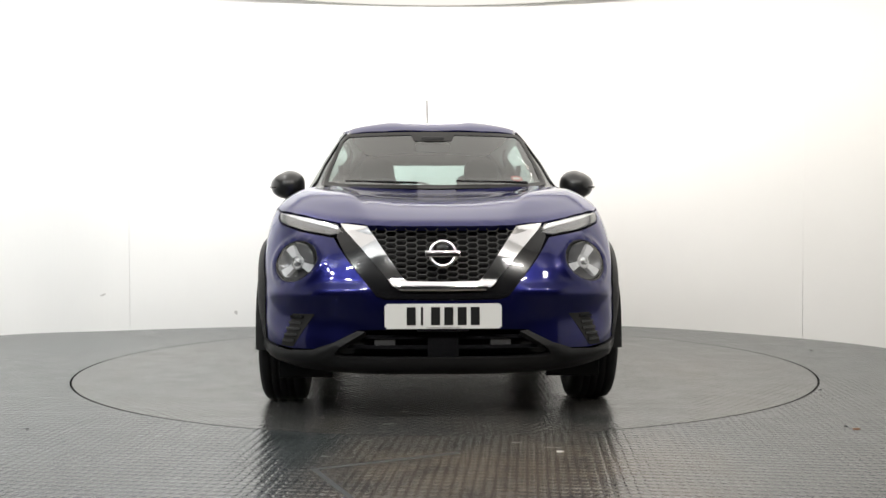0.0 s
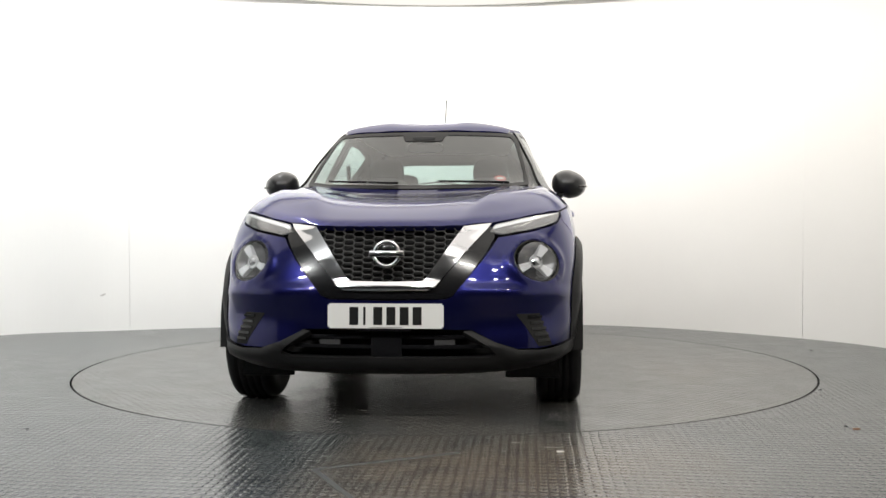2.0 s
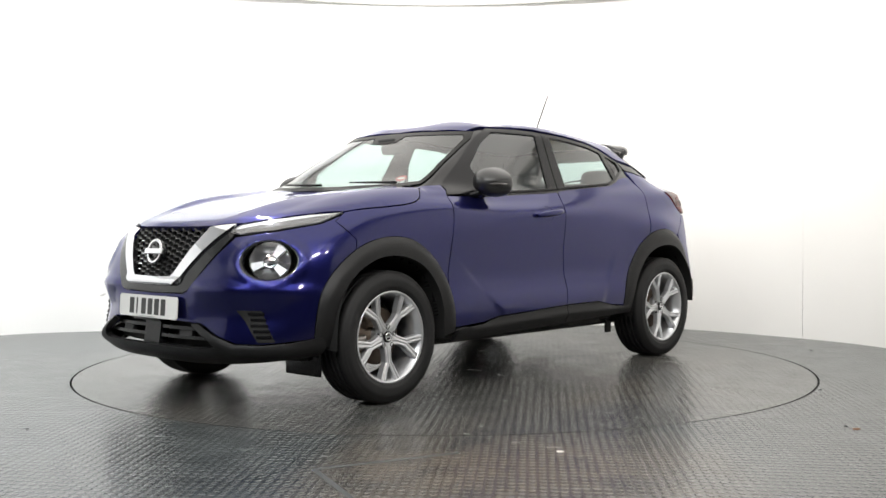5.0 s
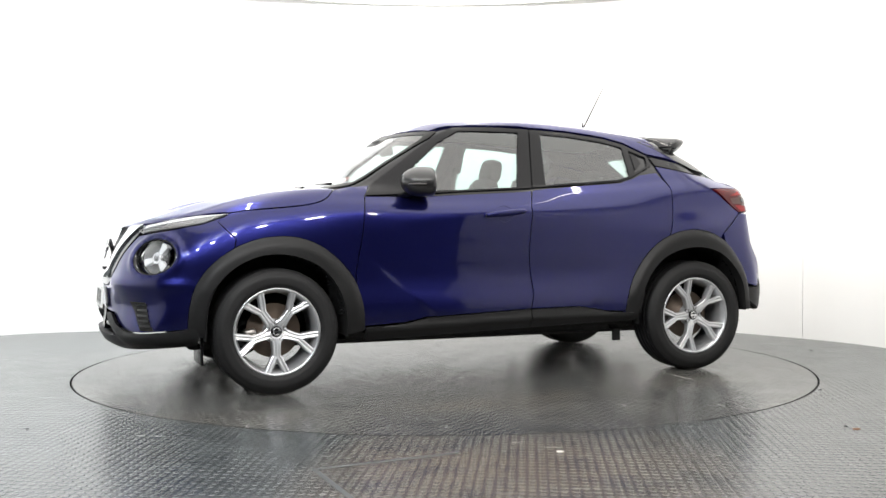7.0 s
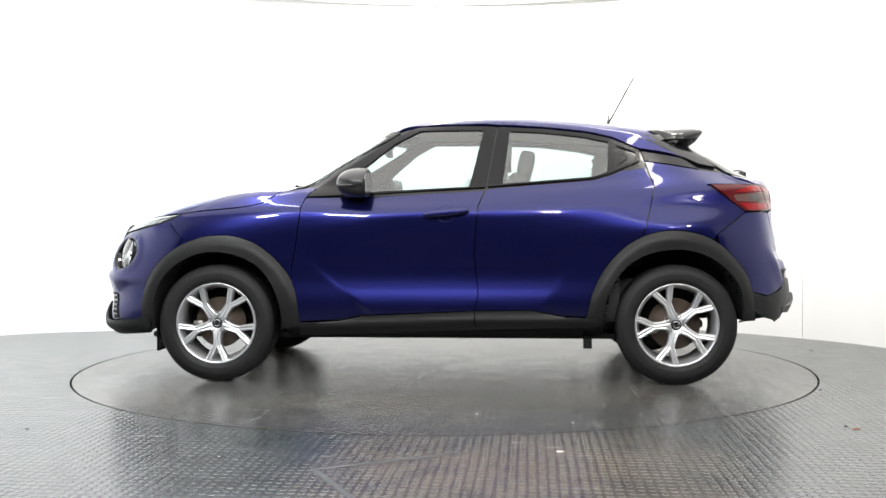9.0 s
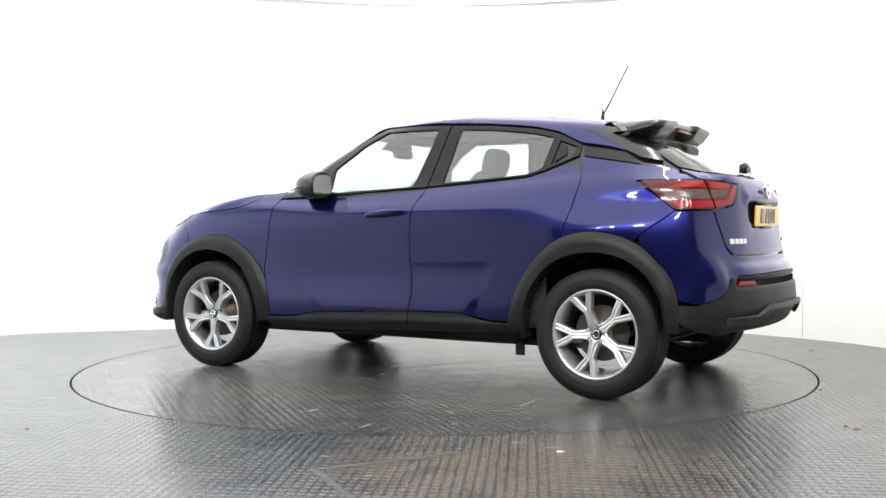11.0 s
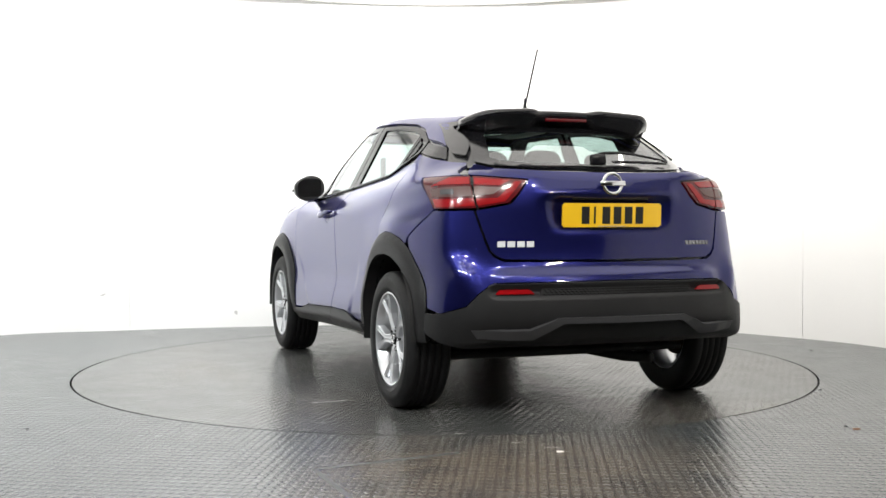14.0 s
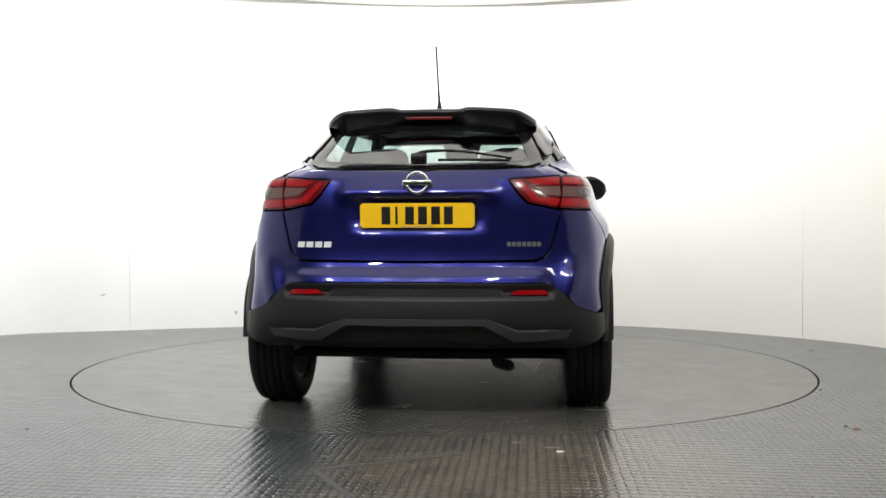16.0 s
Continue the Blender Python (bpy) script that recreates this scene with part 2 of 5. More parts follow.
def prism(outline, lo, hi, place=lambda a, b, c: (a, b, c), bevel=0.0):
    """A flat outline (a, b) given thickness from lo to hi and set in space by place(a, b, depth)."""
    bm = bmesh.new()
    bot = [bm.verts.new(place(a, b, lo)) for a, b in outline]
    top = [bm.verts.new(place(a, b, hi)) for a, b in outline]
    k = len(outline)
    bm.faces.new(bot[::-1])
    f = bm.faces.new(top)
    for i in range(k):
        bm.faces.new((bot[i], bot[(i + 1) % k], top[(i + 1) % k], top[i]))
    bmesh.ops.recalc_face_normals(bm, faces=bm.faces)
    if bevel:
        bmesh.ops.bevel(bm, geom=list(f.edges), offset=bevel, segments=2, affect="EDGES", profile=0.5)
    return bm


# ---- the car's form: rings from the sill up to the roof, each from the nose round to the tail ----
SIDE_Y = (-1.32, -0.85, -0.30, 0.25, 0.80, 1.32)


def ring(front, xs, zs, rear, ys=SIDE_Y):
    return [np.array(p, float) for p in (*front, *zip(xs, ys, zs), *rear)]


RINGS = [
    ring([(0, -2.06, 0.235), (0.30, -2.05, 0.235), (0.55, -1.99, 0.24), (0.70, -1.87, 0.26), (0.77, -1.70, 0.27)],
         (0.80, 0.78, 0.76, 0.76, 0.78, 0.80), (0.25, 0.24, 0.235, 0.235, 0.24, 0.26),
         [(0.79, 1.68, 0.32), (0.70, 1.84, 0.345), (0.50, 1.90, 0.35), (0.25, 1.94, 0.35), (0, 1.95, 0.35)]),
    ring([(0, -2.14, 0.29), (0.30, -2.13, 0.29), (0.55, -2.06, 0.30), (0.735, -1.93, 0.32), (0.83, -1.71, 0.32)],
         (0.86, 0.865, 0.855, 0.855, 0.865, 0.87), (0.31, 0.30, 0.30, 0.30, 0.31, 0.33),
         [(0.86, 1.67, 0.36), (0.76, 1.87, 0.36), (0.50, 1.97, 0.37), (0.25, 2.015, 0.37), (0, 2.025, 0.37)]),
    ring([(0, -2.13, 0.43), (0.30, -2.12, 0.43), (0.55, -2.06, 0.43), (0.745, -1.93, 0.44), (0.85, -1.70, 0.44)],
         (0.875, 0.885, 0.88, 0.88, 0.885, 0.882), (0.44, 0.44, 0.44, 0.44, 0.45, 0.46),
         [(0.86, 1.66, 0.47), (0.775, 1.87, 0.47), (0.50, 2.00, 0.47), (0.25, 2.05, 0.47), (0, 2.065, 0.47)]),
    ring([(0, -2.132, 0.58), (0.30, -2.122, 0.58), (0.55, -2.07, 0.58), (0.74, -1.92, 0.59), (0.85, -1.68, 0.60)],
         (0.876, 0.872, 0.862, 0.862, 0.872, 0.884), (0.60, 0.60, 0.60, 0.60, 0.60, 0.61),
         [(0.845, 1.65, 0.60), (0.765, 1.86, 0.61), (0.50, 1.985, 0.62), (0.25, 2.03, 0.62), (0, 2.045, 0.62)]),
    ring([(0, -2.092, 0.74), (0.30, -2.078, 0.74), (0.55, -2.02, 0.74), (0.735, -1.86, 0.745), (0.845, -1.66, 0.75)],
         (0.878, 0.872, 0.862, 0.862, 0.872, 0.884), (0.76, 0.75, 0.75, 0.75, 0.75, 0.76),
         [(0.838, 1.66, 0.76), (0.745, 1.84, 0.75), (0.50, 1.95, 0.745), (0.25, 1.985, 0.745), (0, 1.995, 0.745)]),
    ring([(0, -2.045, 0.86), (0.30, -2.024, 0.86), (0.55, -1.94, 0.862), (0.72, -1.79, 0.868), (0.825, -1.60, 0.88)],
         (0.866, 0.875, 0.872, 0.87, 0.874, 0.884), (0.89, 0.90, 0.90, 0.90, 0.895, 0.880),
         [(0.822, 1.66, 0.90), (0.735, 1.82, 0.89), (0.50, 1.93, 0.88), (0.25, 1.965, 0.88), (0, 1.975, 0.88)]),
    ring([(0, -2.035, 0.892), (0.30, -2.005, 0.896), (0.52, -1.90, 0.908), (0.69, -1.74, 0.935), (0.79, -1.54, 0.965)],
         (0.835, 0.858, 0.866, 0.864, 0.857, 0.832), (0.985, 1.00, 0.985, 0.985, 1.00, 1.005),
         [(0.782, 1.66, 1.02), (0.725, 1.80, 1.015), (0.50, 1.915, 1.01), (0.25, 1.955, 1.005), (0, 1.965, 1.005)]),
    ring([(0, -1.95, 0.938), (0.29, -1.92, 0.942), (0.49, -1.81, 0.960), (0.65, -1.65, 0.992), (0.74, -1.46, 1.024)],
         (0.785, 0.805, 0.815, 0.812, 0.805, 0.80), (1.05, 1.055, 1.05, 1.065, 1.09, 1.105),
         [(0.765, 1.62, 1.115), (0.695, 1.77, 1.12), (0.48, 1.895, 1.115), (0.25, 1.935, 1.11), (0, 1.945, 1.11)],
         (-1.24, -0.84, -0.30, 0.25, 0.80, 1.32)),
    ring([(0, -1.62, 1.015), (0.27, -1.60, 1.022), (0.45, -1.52, 1.044), (0.59, -1.40, 1.070), (0.67, -1.26, 1.090)],
         (0.715, 0.762, 0.782, 0.772, 0.752, 0.725), (1.102, 1.096, 1.095, 1.118, 1.150, 1.19),
         [(0.685, 1.54, 1.175), (0.615, 1.74, 1.165), (0.45, 1.87, 1.162), (0.24, 1.895, 1.16), (0, 1.90, 1.16)],
         (-1.08, -0.80, -0.30, 0.25, 0.80, 1.30)),
    ring([(0, -0.99, 1.100), (0.24, -0.985, 1.104), (0.42, -0.96, 1.118), (0.56, -0.92, 1.122), (0.64, -0.87, 1.122)],
         (0.675, 0.705, 0.758, 0.752, 0.728, 0.690), (1.118, 1.135, 1.130, 1.150, 1.190, 1.235),
         [(0.645, 1.48, 1.215), (0.575, 1.67, 1.190), (0.42, 1.79, 1.182), (0.22, 1.825, 1.180), (0, 1.83, 1.180)],
         (-0.82, -0.68, -0.30, 0.25, 0.80, 1.27)),
    ring([(0, -0.71, 1.282), (0.23, -0.705, 1.284), (0.40, -0.68, 1.284), (0.52, -0.63, 1.282), (0.59, -0.59, 1.280)],
         (0.622, 0.642, 0.672, 0.668, 0.645, 0.610), (1.278, 1.290, 1.310, 1.322, 1.325, 1.325),
         [(0.580, 1.36, 1.315), (0.52, 1.51, 1.300), (0.40, 1.60, 1.292), (0.21, 1.63, 1.290), (0, 1.635, 1.290)],
         (-0.56, -0.46, -0.20, 0.25, 0.78, 1.20)),
    ring([(0, -0.40, 1.470), (0.20, -0.395, 1.472), (0.36, -0.37, 1.468), (0.47, -0.33, 1.462), (0.525, -0.29, 1.458)],
         (0.548, 0.565, 0.582, 0.585, 0.565, 0.540), (1.455, 1.468, 1.480, 1.484, 1.462, 1.430),
         [(0.525, 1.20, 1.412), (0.475, 1.33, 1.402), (0.37, 1.41, 1.398), (0.20, 1.44, 1.398), (0, 1.445, 1.398)],
         (-0.25, -0.12, 0.05, 0.30, 0.70, 1.05)),
    ring([(0, -0.24, 1.528), (0.18, -0.235, 1.532), (0.32, -0.21, 1.528), (0.42, -0.18, 1.518), (0.47, -0.14, 1.510)],
         (0.488, 0.498, 0.505, 0.505, 0.488, 0.465), (1.506, 1.514, 1.522, 1.524, 1.506, 1.480),
         [(0.455, 1.12, 1.466), (0.41, 1.22, 1.460), (0.32, 1.28, 1.462), (0.17, 1.30, 1.468), (0, 1.305, 1.466)],
         (-0.08, 0.02, 0.13, 0.35, 0.68, 0.98)),
    ring([(0, -0.03, 1.560), (0.09, -0.03, 1.563), (0.16, -0.01, 1.564), (0.205, 0.02, 1.562), (0.235, 0.05, 1.560)],
         (0.25, 0.26, 0.265, 0.265, 0.255, 0.245), (1.560, 1.562, 1.566, 1.567, 1.553, 1.530),
         [(0.235, 1.00, 1.518), (0.205, 1.06, 1.512), (0.16, 1.10, 1.508), (0.09, 1.12, 1.502), (0, 1.13, 1.500)],
         (0.09, 0.14, 0.21, 0.37, 0.66, 0.90)),
    ring([(0, 0.08, 1.566), (0, 0.085, 1.566), (0, 0.10, 1.566), (0, 0.12, 1.566), (0, 0.14, 1.566)],
         (0, 0, 0, 0, 0, 0), (1.567, 1.568, 1.569, 1.568, 1.558, 1.540),
         [(0, 0.92, 1.532), (0, 0.95, 1.528), (0, 0.98, 1.525), (0, 1.00, 1.522), (0, 1.01, 1.521)],
         (0.17, 0.20, 0.25, 0.37, 0.62, 0.84)),
]
# fine grid of the half body: cubic round the rings, then up through them
FINE = 8
flip = np.array((-1.0, 1.0, 1.0))


def round_ring(r):
    ext = [r[1] * flip, *r, r[-2] * flip]
    return [cr(ext[i], ext[i + 1], ext[i + 2], ext[i + 3], j / FINE) for i in range(len(r) - 1) for j in range(FINE)] + [r[-1]]


cols = np.array([round_ring(r) for r in RINGS])
grid = np.array(smooth_curve(list(cols), FINE))
grid[:, 0, 0] = grid[:, -1, 0] = 0
grid[..., 0] = np.maximum(grid[..., 0], 0)
ni, nj = grid.shape[:2]
verts = [tuple(v) for v in grid.reshape(-1, 3)]
# smooth normals of the grid
du, dv = np.gradient(grid, axis=1), np.gradient(grid, axis=0)
nrm = np.cross(du, dv)
nrm /= np.maximum(np.linalg.norm(nrm, axis=2, keepdims=True), 1e-9)
nrm[:, 0, 0] = nrm[:, -1, 0] = 0
nrm[-1] = (0, 0, 1)
tris = []
for i in range(ni - 1):
    for j in range(nj - 1):
        a, b, c, d = i * nj + j, i * nj + j + 1, (i + 1) * nj + j + 1, (i + 1) * nj + j
        tris += [(a, b, c), (a, c, d)]
full_v = verts + [(-x, y, z) for x, y, z in verts]
full_t = tris + [(a + len(verts), c + len(verts), b + len(verts)) for a, b, c in tris]
full_n = [Vector(v) for v in nrm.reshape(-1, 3)]
full_n += [Vector((-v.x, v.y, v.z)) for v in full_n]
SKIN = BVHTree.FromPolygons(full_v, full_t)


def on_skin(origin, way, inward=False):
    """Where a ray meets the body's form, and the smooth normal there; off the form, the nearest place."""
    p, nn, i, d = SKIN.ray_cast(Vector(origin), Vector(way).normalized())
    if p is None:
        # off the form: nearest point to the ray's closest approach
        o, w = Vector(origin), Vector(way).normalized()
        p, nn, i, d = SKIN.find_nearest(o + w * max(0.0, (Vector((0, 0, 0.7)) - o).dot(w)))
    a, b, c = full_t[i]
    A, B, C = (Vector(full_v[k]) for k in (a, b, c))
    v0, v1, v2 = B - A, C - A, p - A
    d00, d01, d11, d20, d21 = v0.dot(v0), v0.dot(v1), v1.dot(v1), v2.dot(v0), v2.dot(v1)
    den = d00 * d11 - d01 * d01
    if abs(den) < 1e-14:
        return p, nn
    v, w = (d11 * d20 - d01 * d21) / den, (d00 * d21 - d01 * d20) / den
    m = full_n[a] * (1 - v - w) + full_n[b] * v + full_n[c] * w
    if m.dot(nn) < 0:
        m = -m
    if nn.dot(Vector(way)) > 0 and not inward:
        m = -m
    return p, m.normalized()

# ---- room ----
PLAN = [(-4.75, -4.4), (-4.9, -1.5), (-4.7, 0.6), (-3.67, 1.85), (-2.83, 2.22), (-1.67, 2.56), (0.0, 2.76),
        (1.2, 2.66), (2.0, 2.28), (2.72, 1.60), (3.2, 0.85), (3.6, -0.6), (3.7, -2.5), (3.65, -4.4)]


def thick_wall(name, curve, top, thick, material, label):
    """A wall along a plan curve, thickened away from the room."""
    bm = bmesh.new()
    rows = []
    for i, (x, y) in enumerate(curve):
        a, b = Vector(curve[max(i - 1, 0)]), Vector(curve[min(i + 1, len(curve) - 1)])
        d = (b - a).normalized()
        out = Vector((-d.y, d.x)) * thick
        rows.append([bm.verts.new(v) for v in ((x, y, -0.05), (x, y, top), (x + out.x, y + out.y, top), (x + out.x, y + out.y, -0.05))])
    for a, b in zip(rows, rows[1:]):
        for k in range(4):
            bm.faces.new((a[k], b[k], b[(k + 1) % 4], a[(k + 1) % 4]))
    bmesh.ops.recalc_face_normals(bm, faces=bm.faces)
    ob = part(name, bm, material, None, label)
    ob.data.polygons.foreach_set("use_smooth", [False] * len(ob.data.polygons))
    return tagged(ob, category="wall", kind="structure")


WALL_CURVE = [tuple(p) for p in smooth_curve(PLAN, 24)]
wall = thick_wall("wall_round", WALL_CURVE, 3.1, 0.12, WALL_WHITE, "curved seamless white painted studio wall")
back = thick_wall("wall_south", [(3.65, -4.4), (5.5, -4.6), (5.6, -9.5), (5.4, -9.7), (-6.3, -9.7), (-6.5, -9.5), (-6.4, -4.6), (-4.75, -4.4)], 3.1, 0.12, HALL, "plain dark rear wall of the studio hall")
# faint seams where the wall sheets meet
for k, name in ((99, "wall_seam"), (220, "wall_seam")):
    x, y = WALL_CURVE[k]
    d = Vector(WALL_CURVE[k + 1]) - Vector(WALL_CURVE[k - 1])
    bm = box(-0.0015, 0.0015, -0.0006, 0.0006, 0.02, 2.8)
    bm.transform(pose(x, y, 0, 0, 0, math.degrees(math.atan2(d.y, d.x))))
    tagged(part(name, bm, WALL_WHITE, None, "thin filled joint in the white wall"), category="trim", kind="structure")

# two small knocks in the wall's paint near the floor
for x, z, w, h in ((-2.90, 0.310, 0.026, 0.008), (-1.83, 0.128, 0.014, 0.020)):
    k = min(range(1, len(WALL_CURVE) - 1), key=lambda i: abs(WALL_CURVE[i][0] - x) + (9 if WALL_CURVE[i][1] < 1.5 else 0))
    d = Vector(WALL_CURVE[k + 1]) - Vector(WALL_CURVE[k - 1])
    bm = prism([(w * math.cos(t) * (1 + 0.3 * math.sin(3 * t)), h * math.sin(t)) for t in np.linspace(0, 2 * math.pi, 13)[:-1]], -0.003, 0.003, lambda a, b, c: (a, c, b))
    bm.transform(pose(*WALL_CURVE[k], z, 0, -20, math.degrees(math.atan2(d.y, d.x))))
    tagged(part("wall_trim", bm, mat("bare_plaster", (0.50, 0.49, 0.48), 0.8, vary=0.2), None, "small grey knock in the white wall paint", smooth=False), category="wall mark", kind="structure")

ceiling = tagged(part("ceiling", box(-6.7, 5.8, -9.9, 3.2, WALL_TOP + 0.03, WALL_TOP + 0.15), WALL_WHITE, None, "flat white studio ceiling"), category="ceiling", kind="structure")


def disc(radius, z0, z1, seg=160, inner=0.0, center=(0, 0)):
    bm = bmesh.new()
    rows = []
    prof = [(radius, z0), (radius, z1)] + ([(inner, z1), (inner, z0)] if inner else [])
    for k in range(seg):
        c, s = math.cos(2 * math.pi * k / seg), math.sin(2 * math.pi * k / seg)
        rows.append([bm.verts.new((center[0] + r * c, center[1] + r * s, z)) for r, z in prof])
    n = len(prof)
    for a, b in zip(rows, rows[1:] + rows[:1]):
        for k in range(n if inner else n - 1):
            bm.faces.new((a[k], b[k], b[(k + 1) % n], a[(k + 1) % n]))
    if not inner:
        bm.faces.new([r[1] for r in rows])
        bm.faces.new([r[0] for r in rows][::-1])
    bmesh.ops.recalc_face_normals(bm, faces=bm.faces)
    return bm


ceiling_light = tagged(new("ceiling_light"), "round white light cove in the ceiling, lit", "ceiling light")
part("diffuser", disc(3.2, WALL_TOP - 0.05, WALL_TOP - 0.02, inner=2.85, center=(0, -0.55)), glow_material("light_ceiling", (1, 0.975, 0.93), 1.6), ceiling_light, smooth=False)
# unseen glowing disc, added to brighten the ceiling mirrored in the car
part("panel", disc(2.84, WALL_TOP - 0.045, WALL_TOP - 0.02, center=(0, -0.55)), glow_material("added_ceiling_glow", (1, 0.975, 0.93), 2.1), ceiling_light, "unseen glowing panel, added to brighten the ceiling", smooth=False)

# floor: one sheet with a round opening, in which the disc turns
bm = bmesh.new()
seg = 160
inner = [bm.verts.new(((DISC_R + 0.009) * math.cos(2 * math.pi * k / seg), (DISC_R + 0.009) * math.sin(2 * math.pi * k / seg), 0)) for k in range(seg)]
pit = [bm.verts.new((v.co.x, v.co.y, -0.06)) for v in inner]
outer = [bm.verts.new((14 * math.cos(2 * math.pi * k / seg), 14 * math.sin(2 * math.pi * k / seg), 0)) for k in range(seg)]
for k in range(seg):
    j = (k + 1) % seg
    bm.faces.new((inner[k], outer[k], outer[j], inner[j]))
    bm.faces.new((pit[k], inner[k], inner[j], pit[j]))
tagged(part("floor", bm, FLOOR_RUBBER, None, "dark grey studded rubber floor, worn and shiny", smooth=False), category="floor", kind="structure")
tagged(part("floor_pit", disc(DISC_R + 0.3, -0.1, -0.062), DARK, None, "black pit under the turntable", smooth=False), category="floor", kind="structure")
turntable = tagged(new("turntable"), "round rubber-covered vehicle turntable set flush in the floor", "turntable")
part("deck", disc(DISC_R - 0.004, -0.05, 0.0), DISC_RUBBER, turntable, "scuffed dark rubber deck", smooth=False)
part("edge_ring", disc(DISC_R - 0.0005, -0.05, -0.003, inner=DISC_R - 0.0045), DARK, turntable, "black steel edge", smooth=False)

# worn joints where the rubber sheets meet
for (x0, y0), (x1, y1) in (((-0.484, -2.888), (0.06, -2.610)), ((-0.484, -2.888), (-0.10, -3.80))):
    run = math.hypot(x1 - x0, y1 - y0)
    bm = box(0, run, -0.011, 0.011, -0.002, 0.0008)
    bm.transform(pose(x0, y0, 0, 0, 0, math.degrees(math.atan2(y1 - y0, x1 - x0))))
    tagged(part("floor_trim", bm, mat("joint_dust", (0.075, 0.08, 0.08), 0.32, vary=0.6), None, "scuffed pale joint between rubber floor sheets", smooth=False), category="floor", kind="structure")

# bits of dirt on the floor
rnd = random.Random(5)
for x, y, s, m in ((1.814, -2.15, 0.022, "leaf_scrap"), (1.795, -2.08, 0.010, "grit"), (-1.86, -2.10, 0.008, "grit"), (2.62, 0.72, 0.014, "grit"), (2.05, -1.05, 0.010, "grit"), (0.457, -2.597, 0.020, "grit")):
    pts = [(s * (0.6 + 0.5 * rnd.random()) * math.cos(a), s * 0.6 * (0.6 + 0.5 * rnd.random()) * math.sin(a)) for a in np.linspace(0, 2 * math.pi, 7)[:-1]]
    bm = prism(pts, 0.0, 0.003)
    bm.transform(Matrix.Translation((x, y, 0.0)))
    leaf = m == "leaf_scrap"
    tagged(part(m, bm, mat("dry_leaf", (0.20, 0.09, 0.04), 0.8) if leaf else DARK if s < 0.02 else STICKER_WHITE, None, "small dry brown leaf scrap on the floor" if leaf else "tiny speck of grit on the rubber floor", smooth=False), category="leaf" if leaf else "grit")


# ---- panels cut from the car's form ----
RAD = math.pi / 180


def ray_for(kind, a, b):
    if kind == "side":
        return (2.5, a, b), (-1, 0, 0)
    if kind == "front":
        s, c = math.sin(a * RAD), math.cos(a * RAD)
        return (3 * s, -1.2 - 3 * c, b), (-s, c, 0)
    if kind == "rear":
        s, c = math.sin(a * RAD), math.cos(a * RAD)
        return (3 * s, 1.2 + 3 * c, b), (-s, -c, 0)
    if kind == "top":
        return (a, b, 3), (0, 0, -1)
    if kind == "face":
        return (a, -4, b), (0, 1, 0)
    return (a, 4, b), (0, -1, 0)


def skin_at(kind, a, b):
    return on_skin(*ray_for(kind, a, b))


def to_kind(kind, p):
    if kind == "side":
        return (p.y, p.z)
    if kind == "front":
        return (math.atan2(p.x, -(p.y + 1.2)) / RAD, p.z)
    if kind == "rear":
        return (math.atan2(p.x, p.y - 1.2) / RAD, p.z)
    if kind == "top":
        return (p.x, p.y)
    return (p.x, p.z)


def convert(pts, kind, to):
    return [to_kind(to, skin_at(kind, a, b)[0]) for a, b in pts]


def both(half):
    """A symmetric outline from its half, which runs from centre to centre."""
    return list(half) + [(-a, b) for a, b in reversed(half) if abs(a) > 1e-6]


def inside(poly, p):
    x, y = p
    hit = False
    for (x0, y0), (x1, y1) in zip(poly, poly[1:] + poly[:1]):
        if (y0 > y) != (y1 > y) and x < (x1 - x0) * (y - y0) / (y1 - y0) + x0:
            hit = not hit
    return hit


def edge_dist(P, poly):
    """Distances of points P (n x 2) from a polygon's edges."""
    best = np.full(len(P), 9e9)
    for a, b in zip(poly, poly[1:] + poly[:1]):
        a, b = np.array(a), np.array(b)
        d = b - a
        t = np.clip(((P - a) @ d) / max(d @ d, 1e-12), 0, 1)
        best = np.minimum(best, np.linalg.norm(P - a - t[:, None] * d, axis=1))
    return best


def edge_run(p, line):
    """Distance of a point from an open line."""
    best = 9e9
    for (x0, y0), (x1, y1) in zip(line, line[1:]):
        dx, dy = x1 - x0, y1 - y0
        t = min(1.0, max(0.0, ((p[0] - x0) * dx + (p[1] - y0) * dy) / max(dx * dx + dy * dy, 1e-12)))
        best = min(best, math.hypot(p[0] - x0 - t * dx, p[1] - y0 - t * dy))
    return best


def rounded(poly, r):
    """A polygon with its corners cut to arcs of about radius r."""
    out = []
    k = len(poly)
    for i in range(k):
        p0, p1, p2 = (np.array(poly[j % k], float) for j in (i - 1, i, i + 1))
        d0, d1 = p0 - p1, p2 - p1
        l0, l1 = np.linalg.norm(d0), np.linalg.norm(d1)
        q = min(r, 0.45 * l0, 0.45 * l1)
        a, b = p1 + d0 / l0 * q, p1 + d1 / l1 * q
        for t in (0, 0.33, 0.67, 1):
            out.append(tuple((1 - t) ** 2 * a + 2 * t * (1 - t) * p1 + t * t * b))
    return out


